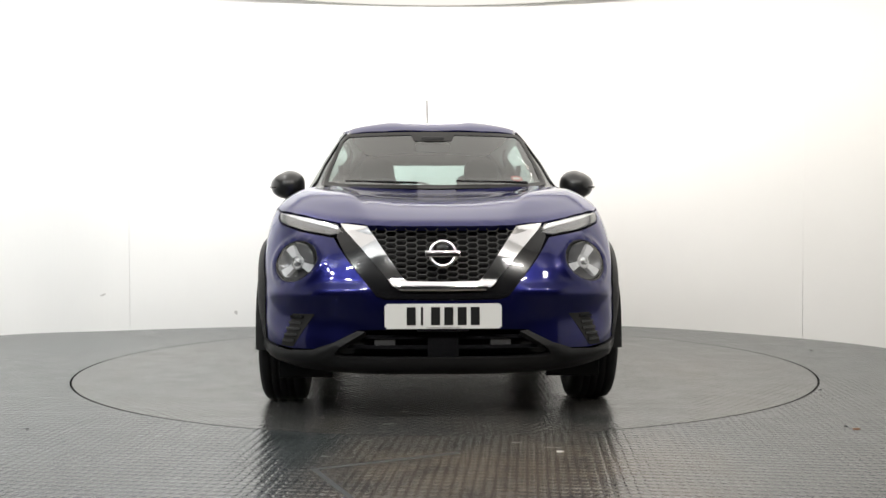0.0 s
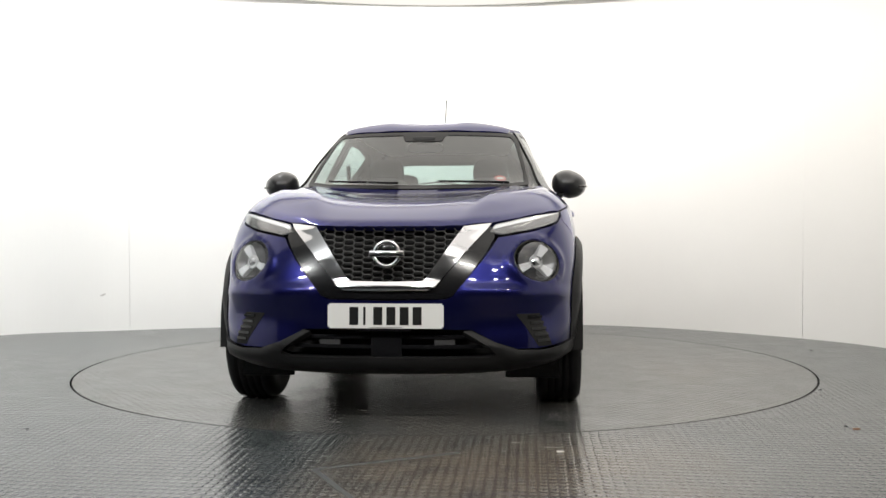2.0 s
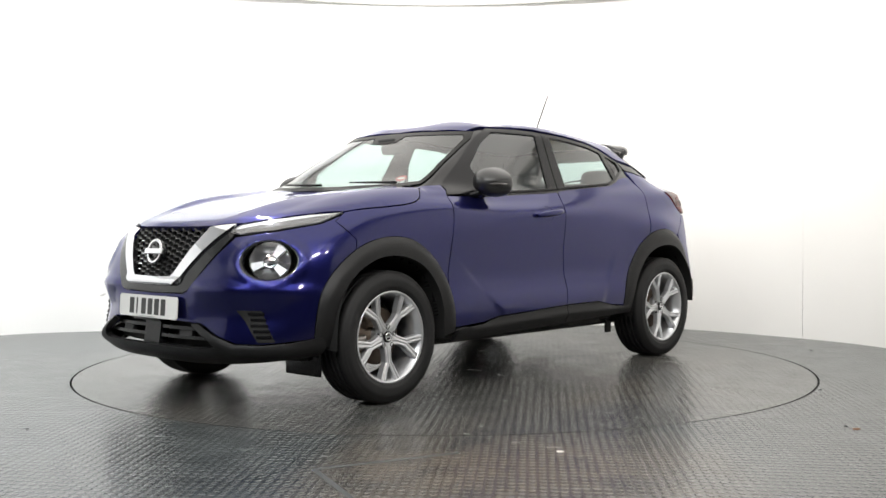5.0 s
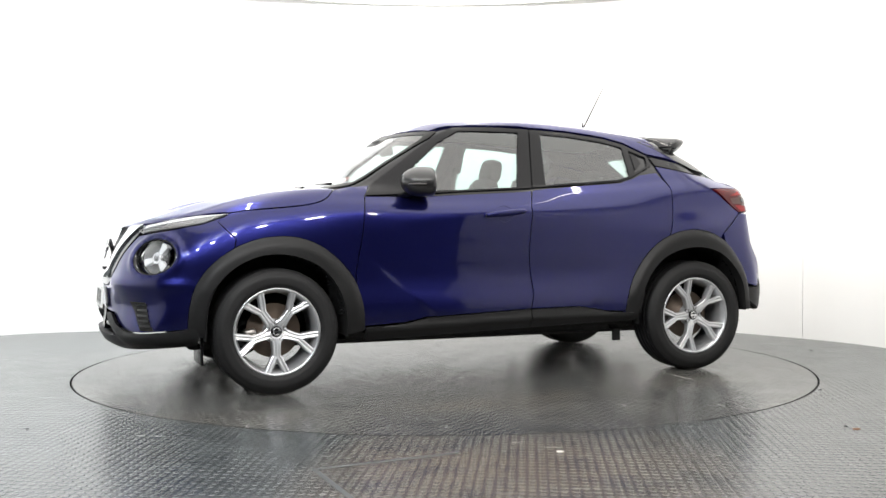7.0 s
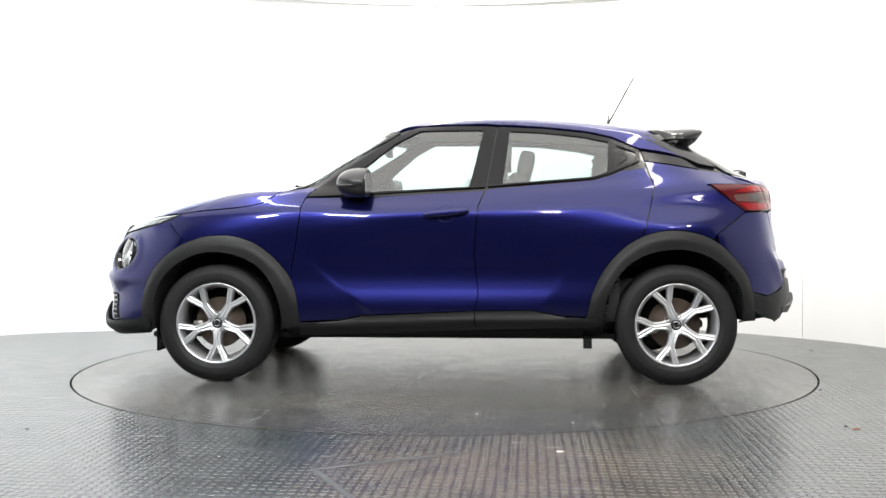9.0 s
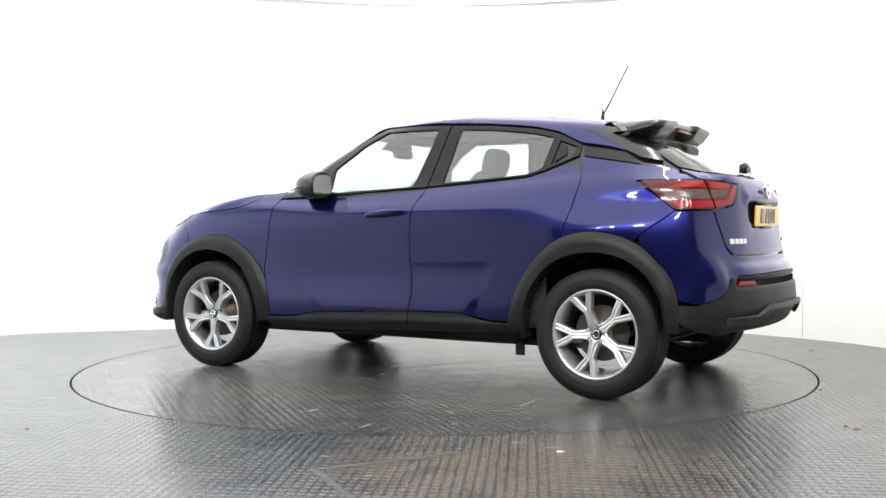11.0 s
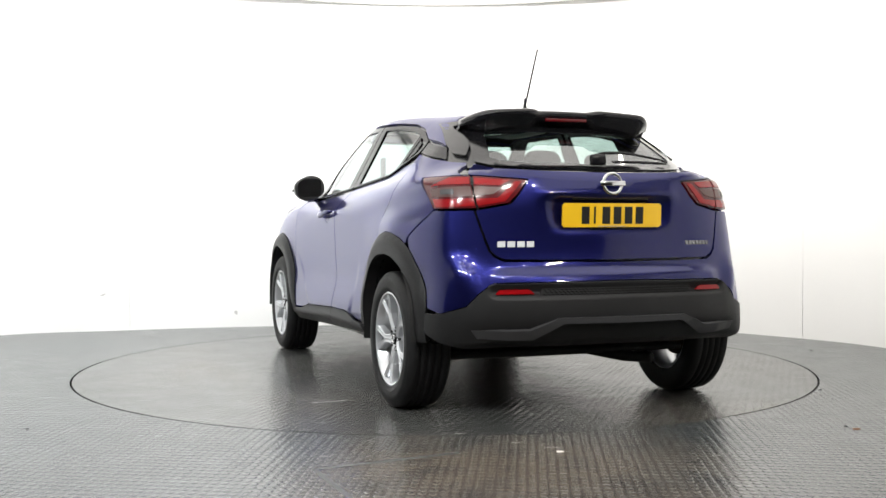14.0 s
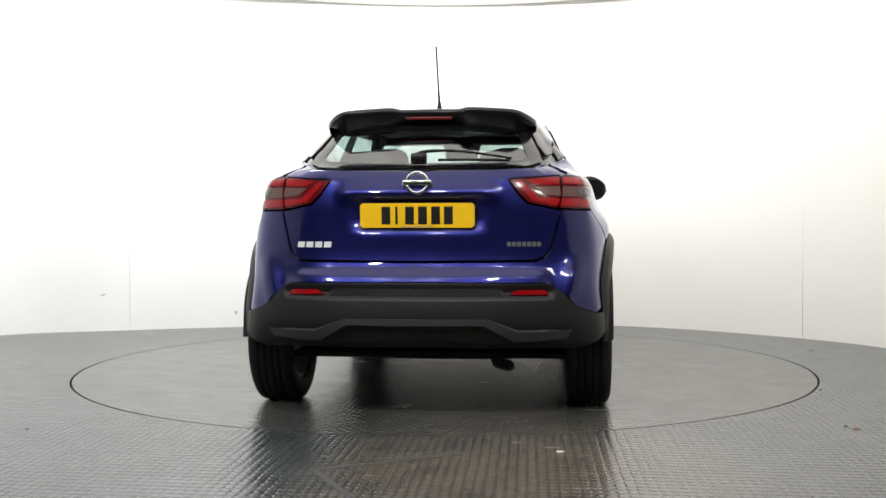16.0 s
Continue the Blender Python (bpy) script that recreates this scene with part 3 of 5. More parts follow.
def panel_mesh(name, kind, outline, holes=(), off=0.0, step=0.028, depth=0.030, gap=0.0, mirror=False, shape=None, curve=0.006):
    """A sheet of the body's form inside an outline, off metres proud, with a turned-in edge of that depth.
    shape(a, b): a further offset. gap: how far the edge draws in from the outline. curve: rounding of corners."""
    sc = 0.0157 if kind in ("front", "rear") else 1.0
    flat = [[(a * sc, b) for a, b in poly] for poly in (outline, *holes)]
    loops = []
    for k, poly in enumerate(flat):
        if curve:
            poly = rounded(poly, curve)
        area = sum(x0 * y1 - x1 * y0 for (x0, y0), (x1, y1) in zip(poly, poly[1:] + poly[:1]))
        if area < 0:
            poly = poly[::-1]
        fine = []
        for a, b in zip(poly, poly[1:] + poly[:1]):
            n = max(1, int(math.dist(a, b) / step + 0.5))
            fine += [(a[0] + (b[0] - a[0]) * j / n, a[1] + (b[1] - a[1]) * j / n) for j in range(n)]
        if gap:
            g, shrunk, m = gap * (-1 if k else 1), [], len(fine)
            for i in range(m):
                t = np.array(fine[(i + 1) % m]) - np.array(fine[i - 1])
                t /= max(np.linalg.norm(t), 1e-9)
                shrunk.append((fine[i][0] - t[1] * g, fine[i][1] + t[0] * g))
            fine = shrunk
        loops.append(fine)
    co, edges = [], []
    for loop in loops:
        s = len(co)
        co += loop
        edges += [(s + i, s + (i + 1) % len(loop)) for i in range(len(loop))]
    nb = len(co)
    lo, hi = np.min(loops[0], axis=0), np.max(loops[0], axis=0)
    gx, gy = np.meshgrid(np.arange(lo[0], hi[0], step), np.arange(lo[1], hi[1], step * 0.9))
    gx[1::2] += step / 2
    P = np.stack([gx.ravel(), gy.ravel()], 1)
    keep = np.ones(len(P), bool)
    for loop in loops:
        keep &= edge_dist(P, loop) > 0.45 * step
    P = [tuple(p) for p in P[keep] if inside(loops[0], p) and not any(inside(h, p) for h in loops[1:])]
    co += P
    vs, es, fs, ov, oe, of = delaunay_2d_cdt([Vector(c) for c in co], edges, [], 0, 1e-6)
    tri = []
    for f in fs:
        c = (sum(vs[i][0] for i in f) / 3, sum(vs[i][1] for i in f) / 3)
        if inside(loops[0], c) and not any(inside(h, c) for h in loops[1:]):
            tri.append(f)
    pos, nor = [], []
    for v in vs:
        p, nn = skin_at(kind, v[0] / sc, v[1])
        o = off + (shape(v[0] / sc, v[1]) if shape else 0.0)
        pos.append(p + nn * o)
        nor.append(nn)
    # the face's winding follows the normals
    if sum((pos[b] - pos[a]).cross(pos[c] - pos[a]).dot(nor[a]) for a, b, c in tri) < 0:
        tri = [f[::-1] for f in tri]
    count = {}
    for f in tri:
        for x, y in zip(f, (f[1], f[2], f[0])):
            count[(x, y)] = count.get((x, y), 0) + 1
    faces = [tuple(f) for f in tri]
    rim = [(x, y) for (x, y) in count if (y, x) not in count]
    if shape:
        acc = [Vector() for _ in pos]
        for x, y, z in tri:
            q = (pos[y] - pos[x]).cross(pos[z] - pos[x])
            for i in (x, y, z):
                acc[i] += q
        nor = [q.normalized() if q.length > 0 else m for q, m in zip(acc, nor)]
    normals = list(nor)
    side = {}

    def skirt(i, t):
        key = i
        if key not in side:
            side[key] = (len(pos), len(pos) + 1)
            pos.append(pos[i].copy())
            pos.append(pos[i] - nor[i] * depth)
            normals.extend([t, t])
        return side[key]

    if depth:
        for x, y in rim:
            t = (pos[y] - pos[x]).cross(nor[x]).normalized()
            a0, a1 = skirt(x, t)
            b0, b1 = skirt(y, t)
            faces.append((b0, a0, a1, b1))
    if mirror:
        pos = [Vector((-p.x, p.y, p.z)) for p in pos]
        normals = [Vector((-p.x, p.y, p.z)) for p in normals]
        faces = [f[::-1] for f in faces]
    me = bpy.data.meshes.new(name)
    me.from_pydata([tuple(p) for p in pos], [], faces)
    me.polygons.foreach_set("use_smooth", [True] * len(me.polygons))
    me.normals_split_custom_set_from_vertices([tuple(p) for p in normals])
    return me


car = tagged(new("car"), "dark blue metallic compact crossover car with black cladding", "car")


def car_part(name, bm, material, parent=None, label="", smooth=True):
    """A part of the car, or of one of its parts, in the car's own space."""
    ob = part(name, bm, material, parent or car, label, smooth)
    if parent is None:
        ob.location = -AXIS
    return ob


def panel(name, material, kind, outline, parent=None, label="", **kw):
    return car_part(name, panel_mesh(name, kind, outline, **kw), material, parent, label)


def arc(pts, n=4):
    return [tuple(p) for p in smooth_curve(pts, n)]


# ---- outlines, in metres along and up the side, or degrees round the nose and tail ----
F_ARCH = arc([(-1.771, 0.332), (-1.764, 0.456), (-1.733, 0.579), (-1.663, 0.683), (-1.566, 0.763), (-1.460, 0.815), (-1.338, 0.842), (-1.200, 0.838), (-1.077, 0.794), (-0.969, 0.712), (-0.891, 0.617), (-0.851, 0.522), (-0.833, 0.426), (-0.827, 0.330)], 3)
F_WELL = arc([(-1.687, 0.319), (-1.674, 0.472), (-1.634, 0.579), (-1.550, 0.671), (-1.444, 0.729), (-1.337, 0.750), (-1.216, 0.739), (-1.093, 0.689), (-1.007, 0.604), (-0.952, 0.493), (-0.931, 0.399), (-0.928, 0.310)], 3)
R_ARCH = arc([(0.809, 0.353), (0.840, 0.501), (0.891, 0.616), (0.976, 0.730), (1.079, 0.812), (1.200, 0.858), (1.322, 0.868), (1.445, 0.844), (1.550, 0.793), (1.639, 0.709), (1.704, 0.625), (1.738, 0.523), (1.750, 0.365)], 3)
R_WELL = arc([(0.898, 0.335), (0.912, 0.436), (0.942, 0.534), (1.003, 0.632), (1.086, 0.707), (1.206, 0.753), (1.345, 0.762), (1.467, 0.731), (1.566, 0.667), (1.637, 0.583), (1.672, 0.492), (1.684, 0.365)], 3)
HOOD_SEAM = arc([(-1.540, 0.970), (-1.455, 0.983), (-1.263, 0.999), (-1.130, 1.015), (-1.035, 1.043), (-0.965, 1.100)], 3)
F_SEAM = [(-0.748, 1.127), (-0.800, 1.066), (-0.818, 1.013), (-0.840, 0.835), (-0.876, 0.640), (-0.856, 0.446), (-0.826, 0.350)]
B_SEAM = [(0.240, 1.118), (0.199, 1.010), (0.188, 0.897), (0.177, 0.737), (0.200, 0.512), (0.181, 0.415)]
R_SEAM = [(1.138, 1.268), (1.195, 1.129), (1.169, 0.990), (1.124, 0.833)]
F_GLASS = [(-0.452, 1.094), (-0.470, 1.243), (-0.299, 1.383), (-0.151, 1.462), (0.225, 1.459), (0.145, 1.125)]
F_FRAME = [(-0.797, 1.068), (-0.741, 1.127), (-0.629, 1.206), (-0.434, 1.342), (-0.304, 1.428), (-0.171, 1.486), (0.060, 1.490), (0.303, 1.483), (0.240, 1.120), (-0.452, 1.081)]
R_GLASS = [(0.378, 1.453), (0.571, 1.443), (0.803, 1.418), (0.955, 1.386), (0.937, 1.206), (0.859, 1.180), (0.340, 1.141)]
R_FRAME = [(0.309, 1.482), (0.571, 1.470), (0.837, 1.441), (0.976, 1.409), (1.130, 1.339), (1.136, 1.276), (0.956, 1.196), (0.858, 1.168), (0.246, 1.122)]
VENT = [(1.000, 1.366), (1.112, 1.326), (1.095, 1.272), (0.986, 1.226)]
SCREEN = both([(0, 1.112), (0.50, 1.118), (0.615, 1.136), (0.598, 1.229), (0.552, 1.415), (0.520, 1.450), (0, 1.460)])
BACKLIGHT = both([(0, 1.172), (0.331, 1.178), (0.493, 1.188), (0.545, 1.212), (0.495, 1.36), (0.46, 1.40), (0, 1.40)])

# under the panels: the black inner body, open at the glass and the wheels
me = bpy.data.meshes.new("inner_body")
P = np.array(full_v)
keep_f = []
for f in full_t:
    x, y, z = P[list(f)].mean(axis=0)
    ax = abs(x)
    q = (y, z)
    if ax > 0.45 and (inside(F_WELL + [(-0.9, 0.1), (-1.7, 0.1)], q) or inside(R_WELL + [(1.7, 0.1), (0.9, 0.1)], q)):
        continue
    if ax > 0.5 and z > 1.05 and (inside(F_GLASS, q) or inside(R_GLASS, q)):
        continue
    if y < -0.2 and inside(SCREEN, (x, z)) and z > 1.1:
        continue
    if y > 1.25 and inside(BACKLIGHT, (x, z)) and z > 1.16:
        continue
    if y < -1.6 and z < 0.93:
        continue
    keep_f.append(f)
inset = [tuple(Vector(v) - n * (0.009 + 0.020 * min(1, max(0, (1.10 - v[2]) / 0.08)))) for v, n in zip(full_v, [m if m.dot(Vector(v) - Vector((0, 0, 0.8))) > 0 else -m for v, m in zip(full_v, full_n)])]
me.from_pydata(inset, [], keep_f)
me.polygons.foreach_set("use_smooth", [True] * len(me.polygons))
inner_body = car_part("inner_body", me, GLOSS_BLACK, None, "black inner shell and pillars")

G = 0.0030
# bonnet
front_edge = [(0, 0.896), (9, 0.896), (16, 0.897), (22.7, 0.900), (33.4, 0.912), (44.2, 0.936), (55.0, 0.958)]
edge_xy = convert(front_edge, "front", "top")
seam_xy = convert(HOOD_SEAM, "side", "top")
edge_xy = [(abs(x), y) for x, y in edge_xy]
hood_half = edge_xy + seam_xy + [(0.60, -0.945), (0.40, -0.985), (0, -1.005)]
hood_half[0] = (0, hood_half[0][1])


def hood_crease(a, b):
    """Raised flanks that run from the nose to the screen, with a crisp inner edge."""
    t = min(1, max(0, (b + 2.0) / 1.0))
    edge = 0.31 + 0.20 * t
    d = (abs(a) - edge) / 0.024
    return 0.014 * (1 / (1 + math.exp(-max(-30, min(30, 2.2 * d))))) * min(1, t * 3) * min(1, max(0, (-0.985 - b) / 0.03 + 0.3)) * min(1, max(0, 1 - (abs(a) - edge - 0.06) / 0.13))


bonnet = panel("bonnet", PAINT, "top", both(hood_half), None, "creased blue metallic bonnet", gap=G, shape=hood_crease, step=0.022)
# roof
rail = convert([(-0.171, 1.489), (0.060, 1.493), (0.305, 1.487), (0.571, 1.474), (0.837, 1.445), (0.976, 1.413), (1.130, 1.342), (1.375, 1.290), (1.303, 1.374)], "side", "top")
head = convert([(0, 1.474), (0.30, 1.472), (0.50, 1.460)], "face", "top")
roof_half = [(0, head[0][1]), head[1], head[2]] + rail + [(0.470, 1.205), (0.40, 1.20), (0, 1.20)]


def roof_swage(a, b):
    d = (abs(a) - 0.20) / 0.02
    return 0.007 / (1 + math.exp(-max(-30, min(30, 2 * d)))) * min(1, max(0, (b + 0.35) / 0.15))


panel("roof", PAINT, "top", both(roof_half), None, "blue metallic roof with a shallow centre channel", gap=G, shape=roof_swage)
# screen, rear glass, with black borders
frit_o = both([(0, 1.106), (0.52, 1.112), (0.632, 1.132), (0.610, 1.229), (0.562, 1.419), (0.530, 1.462), (0, 1.470)])
frit_i = both([(0, 1.128), (0.50, 1.134), (0.605, 1.150), (0.592, 1.229), (0.542, 1.408), (0.512, 1.440), (0.13, 1.446), (0.11, 1.405), (0, 1.402)])
windscreen = panel("windscreen", GLASS, "face", SCREEN, None, "clear laminated windscreen", off=-0.004, depth=0.0, step=0.03)
windscreen.visible_shadow = False
panel("border", FRIT, "face", frit_o, windscreen, "black printed glass border", holes=[frit_i], off=-0.001, depth=0.004)
bl_o = both([(0, 1.164), (0.331, 1.170), (0.493, 1.180), (0.560, 1.205), (0.505, 1.365), (0.47, 1.41), (0, 1.41)])
bl_i = both([(0, 1.192), (0.331, 1.198), (0.455, 1.207), (0.490, 1.228), (0.440, 1.35), (0.42, 1.37), (0, 1.37)])
rear_window = panel("rear_window", GLASS, "back", BACKLIGHT, None, "clear rear window with a black border", off=-0.004, depth=0.0, step=0.03)
rear_window.visible_shadow = False
panel("border", GLOSS_BLACK, "back", bl_o, rear_window, "black printed glass border", holes=[bl_i], off=0.0, depth=0.004)

# nose
V_BLACK = both([(0, 0.569), (0.262, 0.574), (0.300, 0.586), (0.350, 0.648), (0.443, 0.773), (0.482, 0.846), (0.478, 0.884), (0.462, 0.896), (0.334, 0.886), (0, 0.882)])
V_CHROME = both([(0, 0.607), (0.190, 0.609), (0.222, 0.629), (0.258, 0.674), (0.345, 0.774), (0.462, 0.900), (0.334, 0.888), (0.255, 0.774), (0.182, 0.669), (0.160, 0.650), (0, 0.647)])
GRILLE = both([(0, 0.645), (0.160, 0.648), (0.183, 0.667), (0.257, 0.774), (0.336, 0.886), (0, 0.886)])
BUMPER = [(0, 0.569), (15.6, 0.574), (17.6, 0.586), (20.8, 0.648), (27.8, 0.773), (32.4, 0.849), (34.2, 0.853), (44.8, 0.875), (58.1, 0.912), (66.5, 0.960), (63.0, 0.924), (69.4, 0.834)]
BUMPER += convert([p for p in reversed(F_ARCH) if p[0] < -1.53], "side", "front")
LIP = [(57.5, 0.372), (54, 0.360), (48, 0.350), (40.9, 0.340), (34.4, 0.343), (28.7, 0.376), (22.8, 0.432)]
LAMP_HOLE = [(43.2 + 8.0 * math.cos(t), 0.737 + 0.092 * math.sin(t)) for t in np.linspace(0, 2 * math.pi, 41)[:-1]]


def sculpt_nose(a, b):
    """The fold below the lamps and the hollow over the lip."""
    u = abs(a)
    fold = 0.014 * math.exp(-((b - 0.600 + 0.0005 * (u - 30)) / 0.030) ** 2) * min(1, max(0, (u - 17) / 6)) * min(1, max(0, (60 - u) / 12))
    hollow = -0.016 * math.exp(-((b - 0.48) / 0.06) ** 2) * min(1, max(0, (u - 20) / 8)) * min(1, max(0, (52 - u) / 8))
    ring = 0.012 * math.exp(-(((math.hypot((u - 43.2) * 0.0157 / 0.126, (b - 0.737) / 0.092) - 1.16) / 0.16) ** 2))
    return fold + hollow + ring


bumper = panel("front_bumper", PAINT, "front", both(BUMPER + LIP + [(0, 0.442)]), None, "blue painted upper bumper", holes=[LAMP_HOLE, [(-a, b) for a, b in LAMP_HOLE]], gap=G, shape=sculpt_nose, step=0.02, curve=0.003)
LIP_LOW = both([(0, 0.313), (26.6, 0.313), (28.6, 0.322), (26.9, 0.354), (20.4, 0.430), (22.6, 0.434)] + LIP[::-1][1:] + [(58.6, 0.330), (57, 0.288), (50, 0.275), (42, 0.262), (34, 0.252), (20, 0.242), (0, 0.240)])


def sculpt_lip(a, b):
    u = abs(a)
    top = 0.345 if u > 34 else 0.345 + (34 - u) * 0.0072
    return 0.012 + 0.022 * math.exp(-((b - (top - 0.030)) / 0.028) ** 2) * min(1, max(0, (u - 15) / 6)) * min(1, max(0.25, (56 - u) / 8))


panel("lower_bumper", BLACK_PLASTIC, "front", LIP_LOW, None, "grained black plastic lower bumper", shape=sculpt_lip, step=0.02, depth=0.03)
INTAKE = both([(0, 0.305), (28.6, 0.305), (30.5, 0.322), (29, 0.354), (22, 0.45), (0, 0.45)])
panel("intake_back", DARK, "front", INTAKE, None, "dark radiator behind the intake", off=-0.075, depth=0.0)
for z, w in ((0.405, 22.5), (0.362, 25.5)):
    panel("intake_slat", SATIN_BLACK, "front", both([(0, z - 0.008), (w, z - 0.008), (w - 0.6, z + 0.008), (0, z + 0.008)]), None, "", off=-0.012, depth=0.04, curve=0)
panel("sensor_cover", SATIN_BLACK, "front", both([(0, 0.315), (4.2, 0.315), (4.2, 0.445), (0, 0.445)]), None, "square black sensor cover", off=-0.006, depth=0.05)
for s in (-1, 1):
    panel("intake_block", CABIN, "front", [(s * 13, 0.368), (s * 18.5, 0.368), (s * 18.5, 0.398), (s * 13, 0.398)], None, "", off=-0.02, depth=0.03)
panel("grille_surround", GLOSS_BLACK, "face", V_BLACK, None, "gloss black V-shaped surround", holes=[GRILLE], off=0.004, depth=0.05, gap=G)
panel("grille_back", DARK, "face", GRILLE, None, "dark radiator behind the grille", off=-0.05, depth=0.0)


def chrome_form(a, b):
    lip = 0.013 * max(0, 1 - ((b - 0.617) / 0.034) ** 2) if b < 0.655 else 0.0
    return 0.010 * min(1, max(0, (b - 0.60) / 0.02)) + lip


panel("chrome_v", CHROME, "face", V_CHROME, None, "polished chrome V", off=0.006, shape=chrome_form, step=0.011, depth=0.03, curve=0.004)
# honeycomb mesh of the grille, each cell a ring of bars
cellw, cellh = 0.058, 0.036


def bar(bm, p, q, w, d):
    p, q = Vector(p), Vector(q)
    t = (q - p).normalized()
    n = Vector((0, -1, 0))
    s = t.cross(n).normalized() * w / 2
    k = n * min(0.6 * w, abs(d)) * (1 if d > 0 else -1)
    vs = [bm.verts.new(v) for v in (p - s - k, p, p + s - k, q - s - k, q, q + s - k, p - s - n * d, p + s - n * d, q - s - n * d, q + s - n * d)]
    for f in ((0, 1, 4, 3), (1, 2, 5, 4), (0, 3, 8, 6), (2, 7, 9, 5)):
        bm.faces.new([vs[i] for i in f])


bm = bmesh.new()
seen_edges = set()
for r in range(-14, 15):
    for c in range(-8, 9):
        cx, cz = (c + 0.5 * (r % 2)) * cellw * 1.6, 0.772 + r * cellh * 0.36
        hexa = [(cx - 0.5 * cellw, cz), (cx - 0.30 * cellw, cz + 0.36 * cellh * 1.0), (cx + 0.30 * cellw, cz + 0.36 * cellh), (cx + 0.5 * cellw, cz), (cx + 0.30 * cellw, cz - 0.36 * cellh), (cx - 0.30 * cellw, cz - 0.36 * cellh)]
        for p, q in zip(hexa, hexa[1:] + hexa[:1]):
            m = ((p[0] + q[0]) / 2, (p[1] + q[1]) / 2)
            key = (round(m[0], 3), round(m[1], 3))
            if key in seen_edges or not inside(GRILLE, m):
                continue
            seen_edges.add(key)
            a3 = skin_at("face", *p)[0] + Vector((0, 0.012, 0))
            b3 = skin_at("face", *q)[0] + Vector((0, 0.012, 0))
            bar(bm, a3, b3, 0.0048, 0.02)
car_part("grille_mesh", bm, GRILLE_BLACK, None, "gloss black honeycomb grille", smooth=False)


def badge(y, z, s, tilt, parent=None):
    """The maker's mark as a plain chrome ring and bar."""
    bm = bmesh.new()
    R, r = (0.056, 0.009) if s > 0 else (0.047, 0.008)
    rows = []
    for i in range(40):
        a = 2 * math.pi * i / 40
        rows.append([bm.verts.new(((R + r * math.cos(b)) * math.cos(a), 0.6 * r * math.sin(b), (R + r * math.cos(b)) * math.sin(a))) for b in np.linspace(0, 2 * math.pi, 9)[:-1]])
    for A, B in zip(rows, rows[1:] + rows[:1]):
        for k in range(8):
            bm.faces.new((A[k], A[(k + 1) % 8], B[(k + 1) % 8], B[k]))
    b2 = box(-1.4 * R, 1.4 * R, -0.008, 0.008, -0.25 * R, 0.25 * R, 0.003)
    me = bpy.data.meshes.new("tmp")
    b2.to_mesh(me)
    b2.free()
    bm.from_mesh(me)
    bmesh.ops.recalc_face_normals(bm, faces=bm.faces)
    bm.transform(pose(0, y, z, tilt, 0, 0))
    return car_part("badge", bm, CHROME, parent, "plain chrome ring badge with a bar")


badge(-2.116, 0.775, 1, -12)
back_disc = lathe([(0.0, 0.001), (0.0, 0.052), (0.02, 0.052)], 32, pose(0, -2.098, 0.775, 0, 0, 90) @ pose(0, 0, 0, 0, -12, 0))
car_part("badge_back", back_disc, GLOSS_BLACK, None, "")


def plate(y, z, tilt, front):
    bm = box(-0.26, 0.26, -0.004, 0.004, -0.0555, 0.0555)
    bmesh.ops.bevel(bm, geom=[e for e in bm.edges if abs(e.verts[0].co.y - e.verts[1].co.y) > 0.001], offset=0.008, segments=3, affect="EDGES")
    m = pose(0, y, z, tilt, 0, 0 if front else 180)
    bm.transform(m)
    p = car_part("number_plate", bm, PLATE_WHITE if front else PLATE_YELLOW, None, "white front number plate" if front else "yellow rear number plate", smooth=False)
    for k in range(6):
        x = (k - 2.5) * 0.056
        w = 0.010 if k == 1 else 0.040
        x += (-0.002, -0.010, -0.006, -0.003, 0.0, 0.002)[k]
        b = box(x - w / 2, x + w / 2, -0.0055, -0.003, -0.040, 0.040)
        b.transform(m)
        car_part("plate_bar", b, INK, p, "", smooth=False)
    b = box(-0.075, 0.075, -0.0052, -0.003, -0.0525, -0.0495)
    b.transform(m)
    car_part("maker_strip", b, mat("print_grey", (0.25, 0.25, 0.25), 0.5), p, "", smooth=False)
    b = box(-0.115, 0.115, -0.003, 0.012, -0.068, -0.052, 0.002)
    b.transform(m)
    car_part("plate_holder", b, SATIN_BLACK, p, "black holder with a worn pale line")
    return p


plate(-2.156, 0.500, -4, True)

DRL = [(66.3, 0.965), (55, 0.954), (44.8, 0.935), (33.0, 0.906), (29.8, 0.868), (33.9, 0.856), (44.8, 0.878), (58.1, 0.914)]
LED = [(65.5, 0.9635), (55, 0.951), (44.8, 0.931), (33.6, 0.902), (31.2, 0.880), (36.0, 0.896), (44.8, 0.918), (55, 0.942)]
for s in (False, True):
    name = "daytime_lamp"
    d = panel(name, LAMP_BOWL, "front", DRL, None, "slim swept daytime running lamp", off=0.0, depth=0.02, gap=G, mirror=s)
    panel("light_strip", LAMP_WHITE, "front", LED, d, "white light strip", off=0.0025, depth=0.002, mirror=s)
    panel("indicator", CLEAR_GREY, "front", [(56, 0.920), (44.8, 0.897), (36.5, 0.880), (35.0, 0.864), (44.8, 0.882)], d, "smoked indicator window", off=0.003, depth=0.002, mirror=s)
    lens = panel("lens", LENS, "front", DRL, d, "clear lamp cover", off=0.006, depth=0.004, gap=G, mirror=s)
    lens.visible_shadow = False

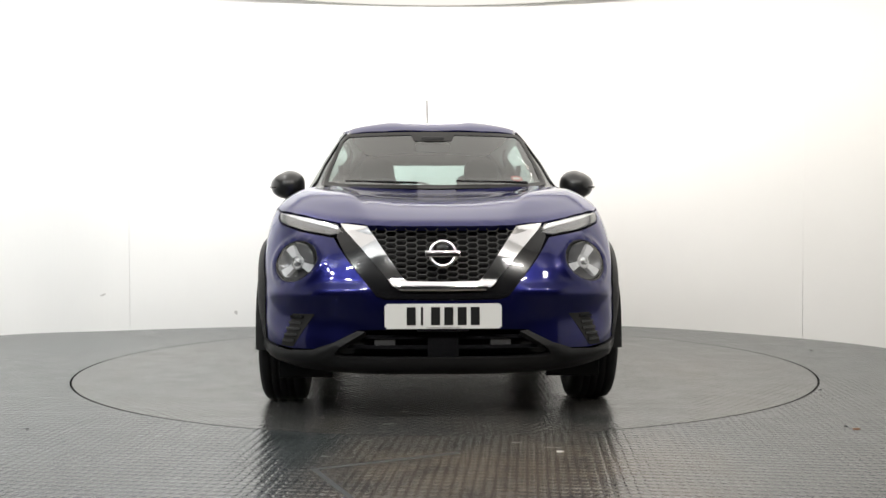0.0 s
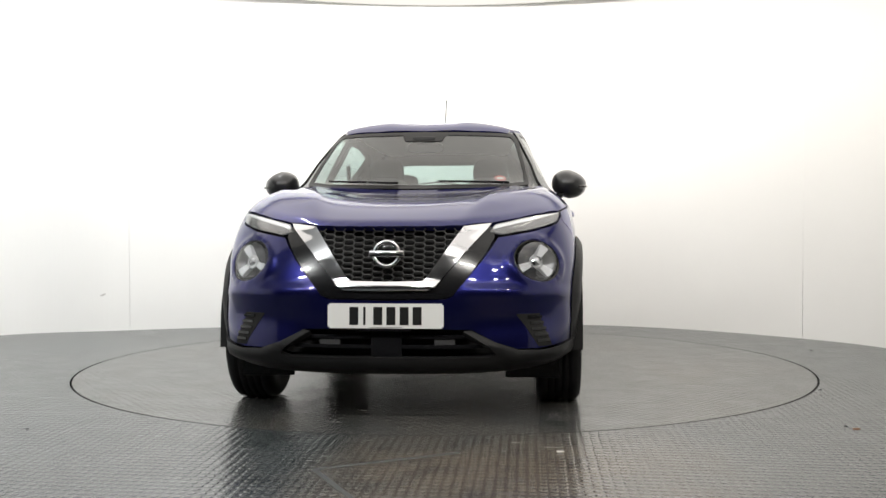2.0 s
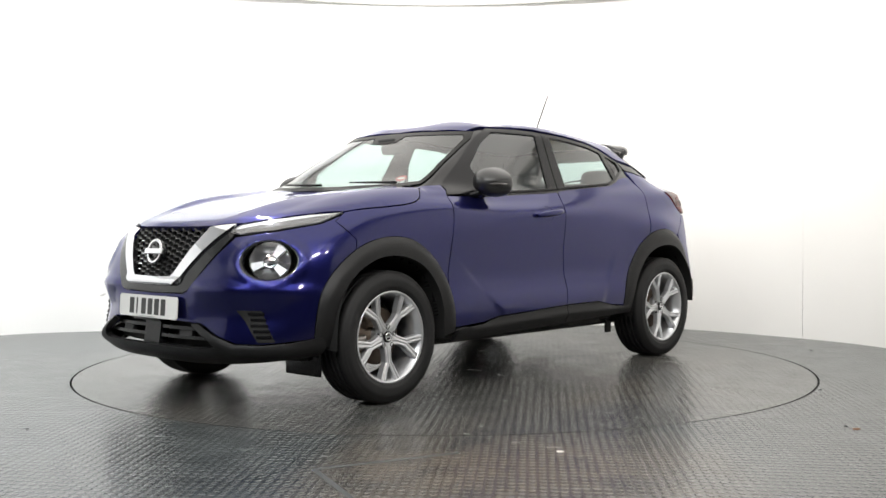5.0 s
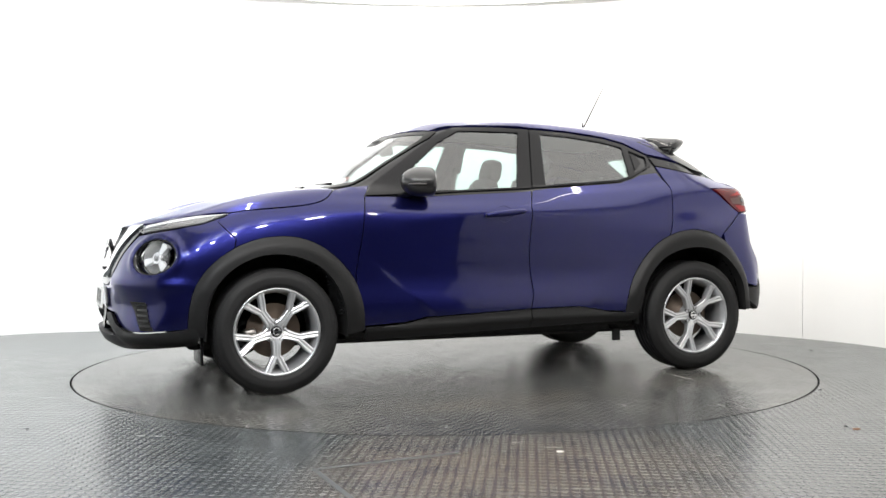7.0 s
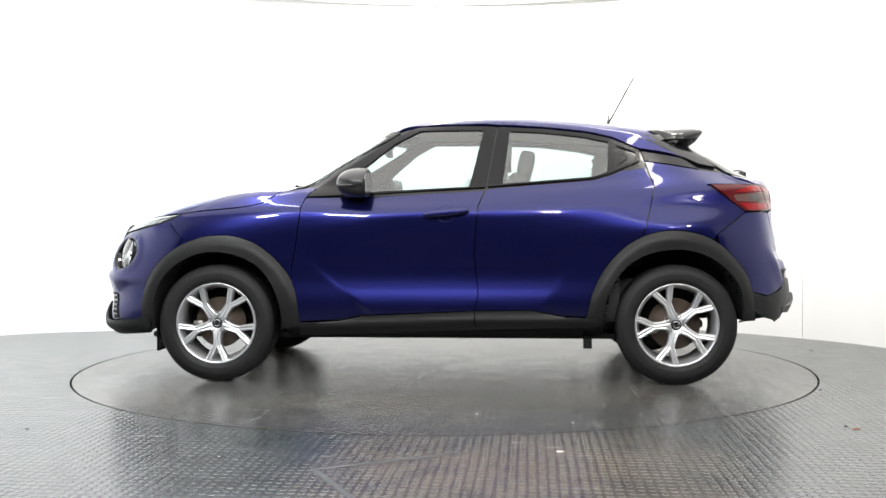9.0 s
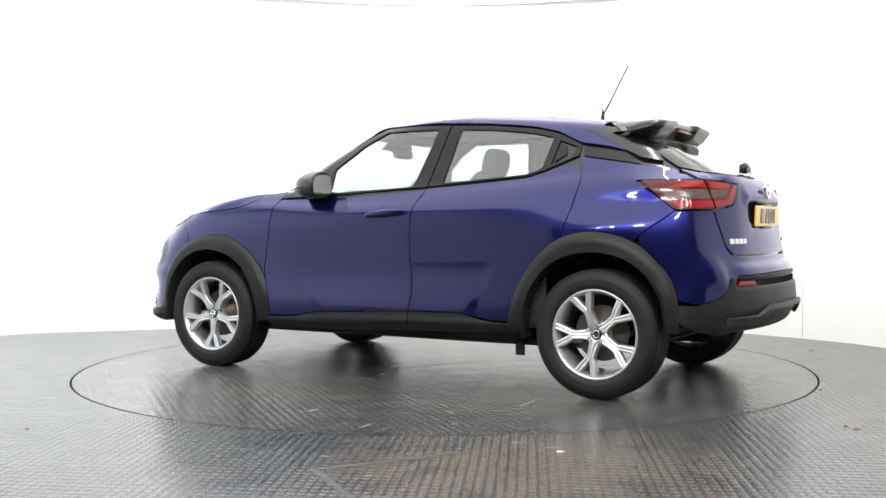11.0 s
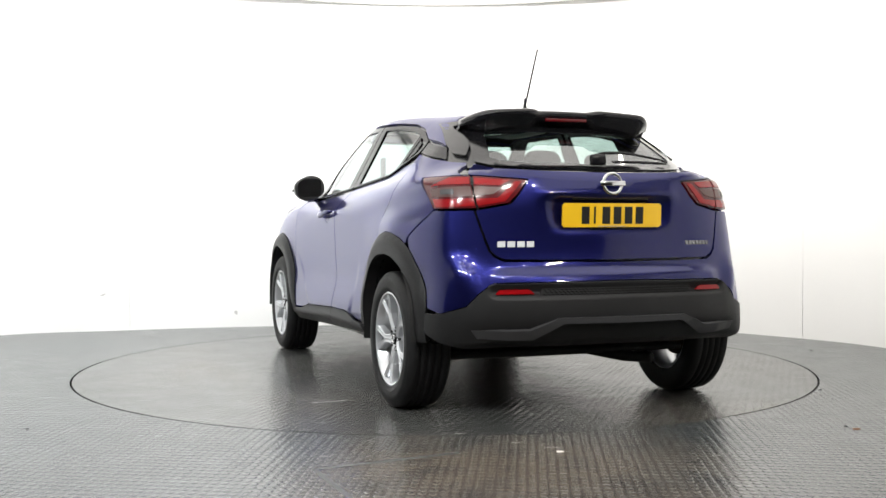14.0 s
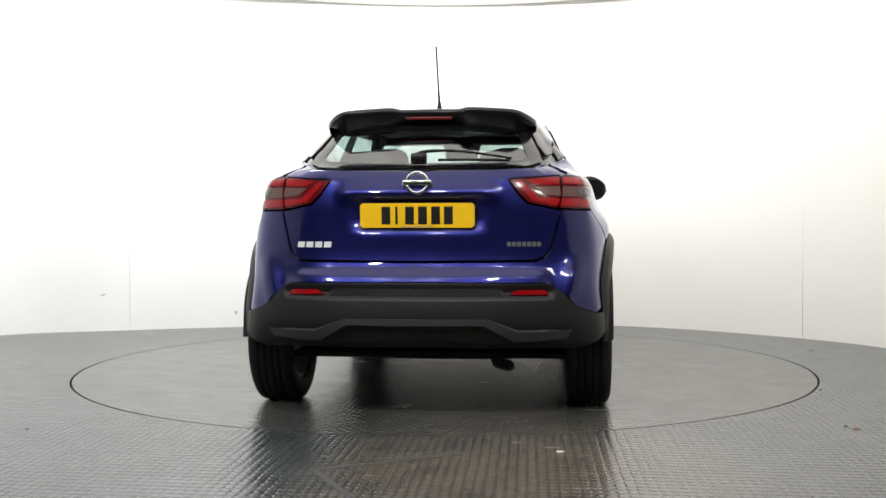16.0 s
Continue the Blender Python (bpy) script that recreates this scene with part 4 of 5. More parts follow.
# round headlamps
p0, n0 = skin_at("front", 43.2, 0.737)
axis = (n0 * 0.6 + Vector((0.28, -0.96, 0.0)) * 0.4).normalized()
for s in (1, -1):
    c0 = Vector((s * p0.x, p0.y, p0.z))
    ax = Vector((s * axis.x, axis.y, axis.z))
    m = Matrix.Translation(c0) @ ax.to_track_quat("X", "Z").to_matrix().to_4x4() @ Matrix.Diagonal((1, 1.12, 1, 1))
    # ring that fills the hole down to the bowl
    rim_pts = [skin_at("front", a, b)[0] for a, b in LAMP_HOLE]
    bm = bmesh.new()
    rows = []
    for j, (d, sh) in enumerate(((0.004, 1.02), (0.006, 0.985), (-0.012, 0.955), (-0.028, 0.93))):
        row = []
        for p in rim_pts:
            q = Vector((s * p.x, p.y, p.z))
            row.append(bm.verts.new(c0 + (q - c0) * sh + ax * d))
        rows.append(row)
    for A, B in zip(rows, rows[1:]):
        for k in range(len(A)):
            bm.faces.new((A[k], A[(k + 1) % len(A)], B[(k + 1) % len(A)], B[k]))
    bmesh.ops.recalc_face_normals(bm, faces=bm.faces)
    lamp_ob = car_part("headlamp", bm, GLOSS_BLACK, None, "round headlamp with a three-spoke reflector")
    bowl = lathe([(-0.018, 0.092), (-0.038, 0.082), (-0.048, 0.05), (-0.05, 0.001)], 40, m)
    car_part("bowl", bowl, LAMP_BOWL, lamp_ob, "dark mirrored bowl")
    for k in range(3):
        a = radians((55, 200, -42)[k] if s > 0 else (125, -20, 222)[k])
        u, w = Vector((0, math.cos(a), math.sin(a))), Vector((0, -math.sin(a), math.cos(a)))
        pts = [u * 0.026 - w * 0.011, u * 0.084 - w * 0.021, u * 0.088 + w * 0.000, u * 0.084 + w * 0.021, u * 0.026 + w * 0.011]
        bm = bmesh.new()
        hi = [bm.verts.new(m @ (p + Vector((-0.018 - 0.004 * (i in (0, 4)), 0, 0)))) for i, p in enumerate(pts)]
        lo = [bm.verts.new(m @ (p + Vector((-0.05, 0, 0)))) for p in pts]
        bm.faces.new(hi)
        for i in range(5):
            bm.faces.new((hi[i], lo[i], lo[(i + 1) % 5], hi[(i + 1) % 5]))
        bmesh.ops.recalc_face_normals(bm, faces=bm.faces)
        car_part("spoke", bm, LAMP_WHITE, lamp_ob, "pale reflector spoke", smooth=False)
    car_part("projector", lathe([(-0.05, 0.034), (-0.022, 0.034), (-0.020, 0.028), (-0.026, 0.024), (-0.016, 0.016), (-0.012, 0.001)], 32, m), CHROME, lamp_ob, "round projector")
    bm = lathe([(-0.006, 0.0925), (0.002, 0.07), (0.008, 0.04), (0.010, 0.0005)], 40, m)
    cover = car_part("cover", bm, LENS, lamp_ob, "clear domed cover")
    cover.visible_shadow = False

# slots beside the lip
FOG = [(41.6, 0.500), (34.4, 0.500), (37.0, 0.449), (40.6, 0.352), (45.2, 0.352), (42.9, 0.431)]
for s in (False, True):
    slot = panel("side_vent", DARK, "front", FOG, None, "black slotted corner vent", off=0.003, shape=sculpt_nose, depth=0.01, mirror=s)
    for k in range(5):
        z = 0.372 + 0.027 * k
        a0, a1 = 40.2 - 0.75 * k + (0.6 if k > 2 else 0), 44.2 - 0.5 * k
        panel("slat", GLOSS_BLACK, "front", [(a0, z), (a1, z), (a1, z + 0.012), (a0, z + 0.012)], slot, "", off=0.008, shape=sculpt_nose, depth=0.012, mirror=s, curve=0)


# ---- flanks ----
FENDER = HOOD_SEAM + [(-0.860, 1.120)] + F_SEAM + [p for p in reversed(F_ARCH) if p[0] > -1.54] + [(-1.523, 0.831), (-1.611, 0.924)]
F_DOOR = [(-0.798, 1.064), (-0.452, 1.077), (0.145, 1.114)] + B_SEAM + [(-0.465, 0.388), (-0.596, 0.362), (-0.826, 0.350)] + F_SEAM[1:6][::-1]
R_DOOR = [(0.243, 1.117), (0.858, 1.163), (0.956, 1.190)] + R_SEAM + [p for p in reversed(R_ARCH) if p[0] < 1.10] + [(0.865, 0.378), (0.691, 0.386), (0.501, 0.419)] + B_SEAM[1:][::-1]
QUARTER = [(1.156, 1.270), (1.473, 1.219), (1.540, 1.210), (1.625, 1.203), (1.700, 1.160), (1.790, 1.132), (1.705, 1.131), (1.495, 1.131), (1.709, 0.974), (1.536, 0.847)] + [p for p in reversed(R_ARCH) if 1.14 < p[0] < 1.545] + R_SEAM[::-1][:3]


def door_form(y, z):
    """The wide hollow over the sill and the crease that rises to the tail."""
    ease = min(1, max(0, (y + 0.82) / 0.35))
    up = z - (0.993 + 0.137 * y)
    crease = -0.11 * 0.006 * math.log1p(math.exp(min(40, up / 0.006))) * ease
    along = min(1, max(0, (y + 0.575 + 1.16 * (z - 0.518)) / 0.03)) * min(1, max(0, (0.66 - y - 0.5 * (0.53 - z)) / 0.05))
    ledge = 0.008 * min(1, max(0, (0.535 - z) / 0.10)) * along
    hollow = -0.004 * math.exp(-((z - 0.62) / 0.07) ** 2) * along
    return crease + ledge + hollow


def haunch(y, z):
    """The swollen shoulder over the rear wheel."""
    return 0.010 * math.exp(-((z - 0.900) / 0.060) ** 2) * math.exp(-((y - 1.36) / 0.16) ** 2)


def sill_trim(hi, name, parent, mir):
    if hi < 0.5:
        pts = [(-0.824, 0.345), (-0.596, 0.358), (-0.465, 0.384), (0.178, 0.413), (0.178, 0.310), (-0.824, 0.278)]
    else:
        pts = [(0.184, 0.413), (0.501, 0.417), (0.691, 0.383), (0.862, 0.375), (0.880, 0.332), (0.184, 0.310)]
    def form(y, z):
        mid = 0.335 + 0.03 * min(1, max(0, (y + 0.6) / 0.8))
        return 0.012 + 0.014 * math.exp(-((z - mid) / 0.018) ** 2)
    panel(name, BLACK_PLASTIC, "side", pts, parent, "grained black sill trim", shape=form, step=0.018, depth=0.02, mirror=mir)


def handle(parent, sgn):
    """A pull handle over a scooped grip."""
    pts = [(-0.108, 0.957), (-0.06, 0.963), (0.02, 0.971), (0.10, 0.979), (0.148, 0.983)]
    bm = bmesh.new()
    rows = []
    for i, (y, z) in enumerate(smooth_curve(pts, 4)):
        t = i / 16
        h = 0.006 + 0.013 * math.sin(math.pi * min(1, max(0.06, t * 0.95 + 0.05))) ** 0.5
        base = skin_at("side", y, z)[0].x
        bow = 0.016 + 0.018 * math.sin(math.pi * min(1, max(0.0, t))) ** 0.6
        rows.append([bm.verts.new((sgn * (base + bow + 0.011 * math.cos(b)), y, z + h * math.sin(b))) for b in np.linspace(0, 2 * math.pi, 11)[:-1]])
    for A, B in zip(rows, rows[1:]):
        for k in range(10):
            bm.faces.new((A[k], A[(k + 1) % 10], B[(k + 1) % 10], B[k]))
    bm.faces.new(rows[0])
    bm.faces.new(rows[-1])
    bmesh.ops.recalc_face_normals(bm, faces=bm.faces)
    h = car_part("handle", bm, PAINT, parent, "blue pull handle")
    cup = [(0.018 + 0.052 * math.cos(t), 0.966 + 0.048 * math.sin(t)) for t in np.linspace(0, 2 * math.pi, 25)[:-1]]
    car_part("grip_cup", panel_mesh("grip_cup", "side", cup, off=0.0015, depth=0.0, step=0.012, mirror=sgn < 0, curve=0,
                                    shape=lambda y, z: -0.028 * max(0, 1 - ((y - 0.018) / 0.052) ** 2 - ((z - 0.966) / 0.048) ** 2) + door_form(y, z)), PAINT, parent, "scooped grip recess")


def mirror_unit(parent, sgn):
    """A door mirror: shell, foot, glass and a slim repeater."""
    bm = bmesh.new()
    bmesh.ops.create_icosphere(bm, subdivisions=4, radius=1.0)
    for v in bm.verts:
        x, y, z = v.co
        p = lambda t, e: math.copysign(abs(t) ** e, t)
        X, Y, Z = p(x, 0.85), p(y, 0.9), p(z, 0.84)
        # the outer end is slimmer, the back (towards the tail) is cut flat
        hgt = 0.078 * (1 - 0.16 * max(0, X)) * (1.0 if Z > 0 else 0.95)
        v.co = (X * 0.112, min(Y, 0.42) * 0.085, Z * hgt)
        if v.co.z > 0:
            v.co.z *= 1 - 0.18 * max(0, X)
        if v.co.z < 0:
            v.co.z *= 1 - 0.25 * max(0, -X) + 0.10 * max(0, X)
    bm.transform(Matrix.Translation((0.866, -0.480, 1.142)) @ pose(0, 0, 0, 0, 0, -8) @ Matrix.Diagonal((0.90, 1.50, 1.12, 1)))
    if sgn < 0:
        bm.transform(Matrix.Diagonal((-1, 1, 1, 1)))
        bmesh.ops.reverse_faces(bm, faces=bm.faces)
    unit = car_part("door_mirror", bm, MIRROR_SHELL, parent, "satin black door mirror shell")
    # foot
    bm = bmesh.new()
    rows = []
    for (x, y, z, w, h) in ((0.735, -0.56, 1.070, 0.055, 0.016), (0.79, -0.555, 1.068, 0.050, 0.020), (0.83, -0.535, 1.085, 0.045, 0.024), (0.85, -0.515, 1.11, 0.045, 0.03)):
        rows.append([bm.verts.new((sgn * (x + 0.2 * h * math.sin(b)), y + w * math.cos(b), z + h * math.sin(b))) for b in np.linspace(0, 2 * math.pi, 13)[:-1]])
    for A, B in zip(rows, rows[1:]):
        for k in range(12):
            bm.faces.new((A[k], A[(k + 1) % 12], B[(k + 1) % 12], B[k]))
    bmesh.ops.recalc_face_normals(bm, faces=bm.faces)
    car_part("foot", bm, SATIN_BLACK, unit, "black mirror foot")
    # glass on the rear face
    pts = rounded([(-0.088, -0.052), (0.086, -0.060), (0.092, 0.030), (0.050, 0.058), (-0.085, 0.062)], 0.03)
    bm = prism(pts, 0.0, 0.003, lambda a, b, c: (a, c, b))
    bm.transform(Matrix.Translation((0.866, -0.478, 1.142)) @ pose(0, 0, 0, 0, 0, -8) @ Matrix.Diagonal((0.86, 1, 1, 1)) @ Matrix.Translation((0, 0.053, 0)))
    if sgn < 0:
        bm.transform(Matrix.Diagonal((-1, 1, 1, 1)))
        bmesh.ops.reverse_faces(bm, faces=bm.faces)
    car_part("mirror_glass", bm, CHROME, unit, "mirror glass", smooth=False)
    pts = [(0.895, -0.592), (0.935, -0.575), (0.960, -0.545), (0.969, -0.50)]
    bm = tube([(sgn * x, y, 1.128) for x, y in pts], 0.007, 8)
    car_part("repeater", bm, CLEAR_GREY, unit, "slim smoked indicator")


def wedge(kind, well, arch, label, mir):
    """Wheel-arch cladding between the arch's outer edge and the wheel opening."""
    ring_out = list(arch) + list(reversed(well))
    name = "wheel_arch_trim"

    def form(y, z):
        d = min(1.0, edge_run((y, z), arch) / 0.055)
        return 0.004 + 0.027 * d * (2 - d) * min(1, max(0.05, (z - 0.32) / 0.24))
    return panel(name, BLACK_PLASTIC, "side", ring_out, None, label, shape=form, step=0.02, depth=0.03, mirror=mir, curve=0.004)


for mir in (False, True):
    sg = -1 if mir else 1
    panel("front_wing", PAINT, "side", FENDER, None, "blue front wing", gap=G, mirror=mir, step=0.024)
    door = panel("front_door", PAINT, "side", F_DOOR, None, "blue front door", gap=G, mirror=mir, shape=door_form, step=0.015)
    panel("window_frame", SATIN_BLACK, "side", F_FRAME, door, "black window frame", holes=[F_GLASS], off=0.001, depth=0.015, gap=0.0015, mirror=mir)
    w = panel("window", GLASS, "side", F_GLASS, door, "clear side window", off=-0.006, depth=0.0, mirror=mir)
    w.visible_shadow = False
    sill_trim(0.18, "sill_trim", door, mir)
    handle(door, sg)
    mirror_unit(door, sg)
    rdoor = panel("rear_door", PAINT, "side", R_DOOR, None, "blue rear door with a hidden handle by the window", gap=G, mirror=mir, shape=door_form, step=0.015)
    panel("window_frame", SATIN_BLACK, "side", R_FRAME, rdoor, "black window frame", holes=[R_GLASS, VENT], off=0.001, depth=0.015, gap=0.0015, mirror=mir)
    w = panel("window", GLASS, "side", R_GLASS, rdoor, "clear side window", off=-0.006, depth=0.0, mirror=mir)
    w.visible_shadow = False
    panel("handle_recess", GLOSS_BLACK, "side", VENT, rdoor, "black recess of the hidden handle", off=-0.02, depth=0.0, mirror=mir)
    panel("hidden_handle", SATIN_BLACK, "side", [(1.008, 1.352), (1.045, 1.338), (1.06, 1.288), (0.998, 1.245)], rdoor, "black hidden handle", off=-0.002, depth=0.015, mirror=mir)
    sill_trim(0.9, "sill_trim", rdoor, mir)
    panel("rear_wing", PAINT, "side", QUARTER, None, "blue rear wing", gap=G, mirror=mir, step=0.024, shape=haunch)
    panel("pillar_strip", SATIN_BLACK, "side", [(1.143, 1.332), (1.385, 1.290), (1.473, 1.223), (1.160, 1.274)], None, "black strip on the rear pillar", off=0.0, depth=0.01, gap=0.0015, mirror=mir)
    wedge("f", F_WELL, F_ARCH, "grained black wheel-arch trim", mir)
    wedge("r", R_WELL, R_ARCH, "grained black wheel-arch trim", mir)
    # wheel wells
    for well in (F_WELL, R_WELL):
        bm = bmesh.new()
        rows = [[bm.verts.new((sg * x, y, z)) for y, z in [(well[0][0], 0.30)] + well + [(well[-1][0], 0.30 if well is F_WELL else 0.36)]] for x in (0.895, 0.60, 0.52)]
        for A, B in zip(rows, rows[1:]):
            for k in range(len(A) - 1):
                bm.faces.new((A[k], A[k + 1], B[k + 1], B[k]))
        bm.faces.new(rows[-1])
        car_part("wheel_well", bm, DARK, None, "black wheel-well liner")
    # flap ahead of the front wheel, and the jacking point by the rear one
    car_part("mud_flap", box(*sorted((sg * 0.52, sg * 0.78)), -1.70, -1.685, 0.165, 0.32, 0.003), SATIN_BLACK, None, "short black air flap")
    car_part("jack_point", box(*sorted((sg * 0.74, sg * 0.76)), 0.80, 0.85, 0.19, 0.30, 0.003), DARK, None, "dark bracket under the sill")
car_part("floor_pan", box(-0.70, 0.70, -1.75, 1.48, 0.240, 0.270, 0.01), DARK, None, "dark underbody")
car_part("exhaust", tube([(-0.30, 1.1, 0.22), (-0.34, 1.5, 0.22), (-0.40, 1.66, 0.23)], 0.028, 12), DARK, None, "sooty dark exhaust pipe")
car_part("rear_axle", tube([(-0.62, 1.30, 0.27), (-0.3, 1.25, 0.24), (0.3, 1.25, 0.24), (0.62, 1.30, 0.27)], 0.035, 10), DARK, None, "dark rear axle beam")


# ---- tail ----
R_BUMPER = [(0, 0.734), (35.9, 0.739), (38.5, 0.757), (40.1, 0.785), (41.7, 0.849), (44.6, 0.972), (53.9, 0.971)]
R_BUMPER += convert([(1.705, 0.972), (1.66, 0.936), (1.60, 0.892), (1.536, 0.845)] + [p for p in R_ARCH if p[0] > 1.535 and p[1] > 0.49], "side", "rear")
B_TOP = [(51.9, 0.500), (47.5, 0.522), (44.7, 0.537), (41.8, 0.593), (39.6, 0.624), (37.2, 0.638)]


def tail_form(a, b):
    u = abs(a)
    ledge = 0.018 * min(1, max(0, (0.700 - b) / 0.02)) * min(1, max(0, (40 - u) / 5))
    fold = 0.020 * math.exp(-(((u - 44) - (b - 0.62) * 26) / 3.2) ** 2) * min(1, max(0, (0.78 - b) / 0.1))
    return ledge + fold


panel("rear_bumper", PAINT, "rear", both(R_BUMPER + B_TOP + [(0, 0.643)]), None, "blue painted upper rear bumper", gap=G, shape=tail_form, step=0.022, curve=0.003)
LOW = [(0, 0.641), (37.2, 0.636), (39.6, 0.622), (41.8, 0.591), (44.7, 0.535), (47.5, 0.520), (51.9, 0.499), (58.0, 0.498), (58.2, 0.440), (56.5, 0.404), (52, 0.372), (46, 0.350), (40, 0.352), (34, 0.354), (0, 0.362)]


def low_form(a, b):
    u = abs(a)
    o = 0.006 + 0.014 * min(1, max(0, (b - 0.40) / 0.06)) * min(1, max(0, (50 - u) / 10))
    o -= 0.022 * min(1, max(0, (b - 0.578) / 0.006)) * min(1, max(0, (0.624 - b) / 0.006)) * min(1, max(0, (39.0 - u) / 1.5))
    return o


panel("lower_rear_bumper", BLACK_PLASTIC, "rear", both(LOW), None, "grained black plastic lower rear bumper", shape=low_form, step=0.018, depth=0.03)
SKID = both([(0, 0.487), (20.8, 0.486), (28.8, 0.438), (43.6, 0.431), (42.3, 0.394), (28.0, 0.398), (19.6, 0.464), (0, 0.464)])
panel("diffuser_ridge", RIDGE_LIT, "rear", SKID, None, "satin black ridge across the bumper, toned lighter as if lit", shape=lambda a, b: low_form(a, b) + 0.004 + 0.020 * min(1, max(0, (41 - abs(a)) / 6)), depth=0.02, step=0.018, curve=0.002)
panel("bumper_mesh", DARK, "rear", both([(0, 0.583), (26, 0.585), (25.2, 0.616), (0, 0.619)]), None, "black honeycomb insert", off=0.008, depth=0.01)
bm = bmesh.new()
for r in range(3):
    for c in range(-19, 20):
        a0 = c * 1.3 + 0.65 * (r % 2)
        if abs(a0) > 25:
            continue
        p, nn = skin_at("rear", a0, 0.590 + 0.011 * r)
        bar(bm, p + Vector((-0.008, 0.012, -0.003)), p + Vector((0.008, 0.012, 0.003)), 0.003, -0.01)
car_part("insert_mesh", bm, SATIN_BLACK, None, "fine bars of the insert", smooth=False)
for s in (False, True):
    panel("reflector", RED_LENS, "rear", [(37.8, 0.590), (36.8, 0.611), (29.0, 0.612), (27.3, 0.592)], None, "red bumper reflector", off=0.014, depth=0.012, mirror=s)

GATE = [(0, 1.150), (25.7, 1.157), (40.4, 1.168), (51.5, 1.198), (47.9, 1.134), (29.4, 1.112), (32.2, 1.040), (34.5, 1.000), (42.4, 0.976), (44.3, 0.971), (41.4, 0.849), (39.8, 0.787), (38.2, 0.763), (35.8, 0.745), (0, 0.741)]


def gate_form(a, b):
    """The plate's recess, with the overhanging ledge above it."""
    u = abs(a)
    top, low, wid = 1.030, 0.868, 24.8 - (1.03 - b) * 14
    dip = min(1, max(0, (top - b) / 0.006)) * min(1, max(0, (b - low) / 0.05)) * min(1, max(0, (wid - u) / 5.0))
    ledge = 0.014 * math.exp(-((b - 1.045) / 0.04) ** 2) * min(1, max(0, (28 - u) / 4))
    return -0.022 * dip + ledge


tailgate = panel("tailgate", PAINT, "rear", both(GATE), None, "blue tailgate with a recess for the plate", gap=G, shape=gate_form, step=0.018)
plate(1.972, 0.948, 3, False)
badge(1.974, 1.095, -1, 8, tailgate)
car_part("release_bar", box(-0.20, 0.20, 1.935, 1.962, 1.018, 1.032, 0.004), SATIN_BLACK, tailgate, "black release bar over the plate")


def letters(parent, a0, a1, z, h, n, material, label):
    for k in range(n):
        a, b = a0 + (a1 - a0) * k / n, a0 + (a1 - a0) * (k + 0.78) / n
        panel("badge_bar", material, "rear", [(a, z - h / 2), (b, z - h / 2), (b, z + h / 2), (a, z + h / 2)], parent, label, off=0.004, depth=0.004, curve=0.002)


letters(tailgate, 27.6, 38.5, 0.816, 0.026, 4, LAMP_WHITE, "plain chrome badge bar")
letters(tailgate, -37.6, -27.8, 0.817, 0.020, 7, LAMP_GREY, "plain grey badge bar")
# tail lamps: one piece on the body, one on the tailgate
LAMP_OUT = [(67.5, 1.1275), (53, 1.1285), (46.9, 1.1285), (43.9, 0.980), (53.9, 0.977), (57.3, 0.979)]
LAMP_IN = [(46.3, 1.1285), (29.9, 1.1085), (32.7, 1.042), (35.0, 1.005), (42.6, 0.982), (43.4, 0.981)]
for s in (False, True):
    lo = panel("tail_lamp", DARK_RED, "rear", LAMP_OUT, None, "arrow-shaped red tail lamp on the body", off=0.004, depth=0.02, gap=0.001, mirror=s)
    panel("red_band", RED_LENS, "rear", [(60.5, 1.083), (53.2, 1.118), (47.0, 1.119), (46.5, 1.089), (54.5, 1.087)], lo, "bright red upper band", off=0.007, depth=0.002, mirror=s)
    panel("red_band", RED_LENS, "rear", [(56.3, 0.985), (53.9, 0.984), (44.3, 0.989), (45.0, 1.024), (53.4, 1.020), (58.6, 1.024)], lo, "bright red lower band", off=0.007, depth=0.002, mirror=s)
    panel("clear_window", TAIL_CLEAR, "rear", [(59.5, 1.034), (53.4, 1.031), (45.3, 1.033), (46.2, 1.079), (54.0, 1.077), (60.5, 1.068)], lo, "smoked indicator window", off=0.006, depth=0.002, mirror=s)
    panel("bulb_patch", LAMP_BOWL, "rear", [(55.0, 1.042), (50.5, 1.042), (50.9, 1.068), (55.2, 1.066)], lo, "pale reflector", off=0.0085, depth=0.001, mirror=s)
    li = panel("tail_lamp", DARK_RED, "rear", LAMP_IN, tailgate, "arrow-shaped red tail lamp on the tailgate", off=0.004, depth=0.02, gap=0.001, mirror=s)
    panel("red_band", RED_LENS, "rear", [(45.6, 1.118), (35.0, 1.106), (37.5, 1.083), (45.1, 1.087)], li, "", off=0.007, depth=0.002, mirror=s)
    panel("red_band", RED_LENS, "rear", [(43.6, 0.990), (36.0, 1.010), (31.5, 1.100), (33.6, 1.102), (38.2, 1.026), (44.3, 1.022)], li, "", off=0.007, depth=0.002, mirror=s)
    panel("clear_window", TAIL_CLEAR, "rear", [(44.8, 1.034), (39.5, 1.044), (37.0, 1.074), (45.2, 1.079)], li, "smoked clear window", off=0.006, depth=0.002, mirror=s)

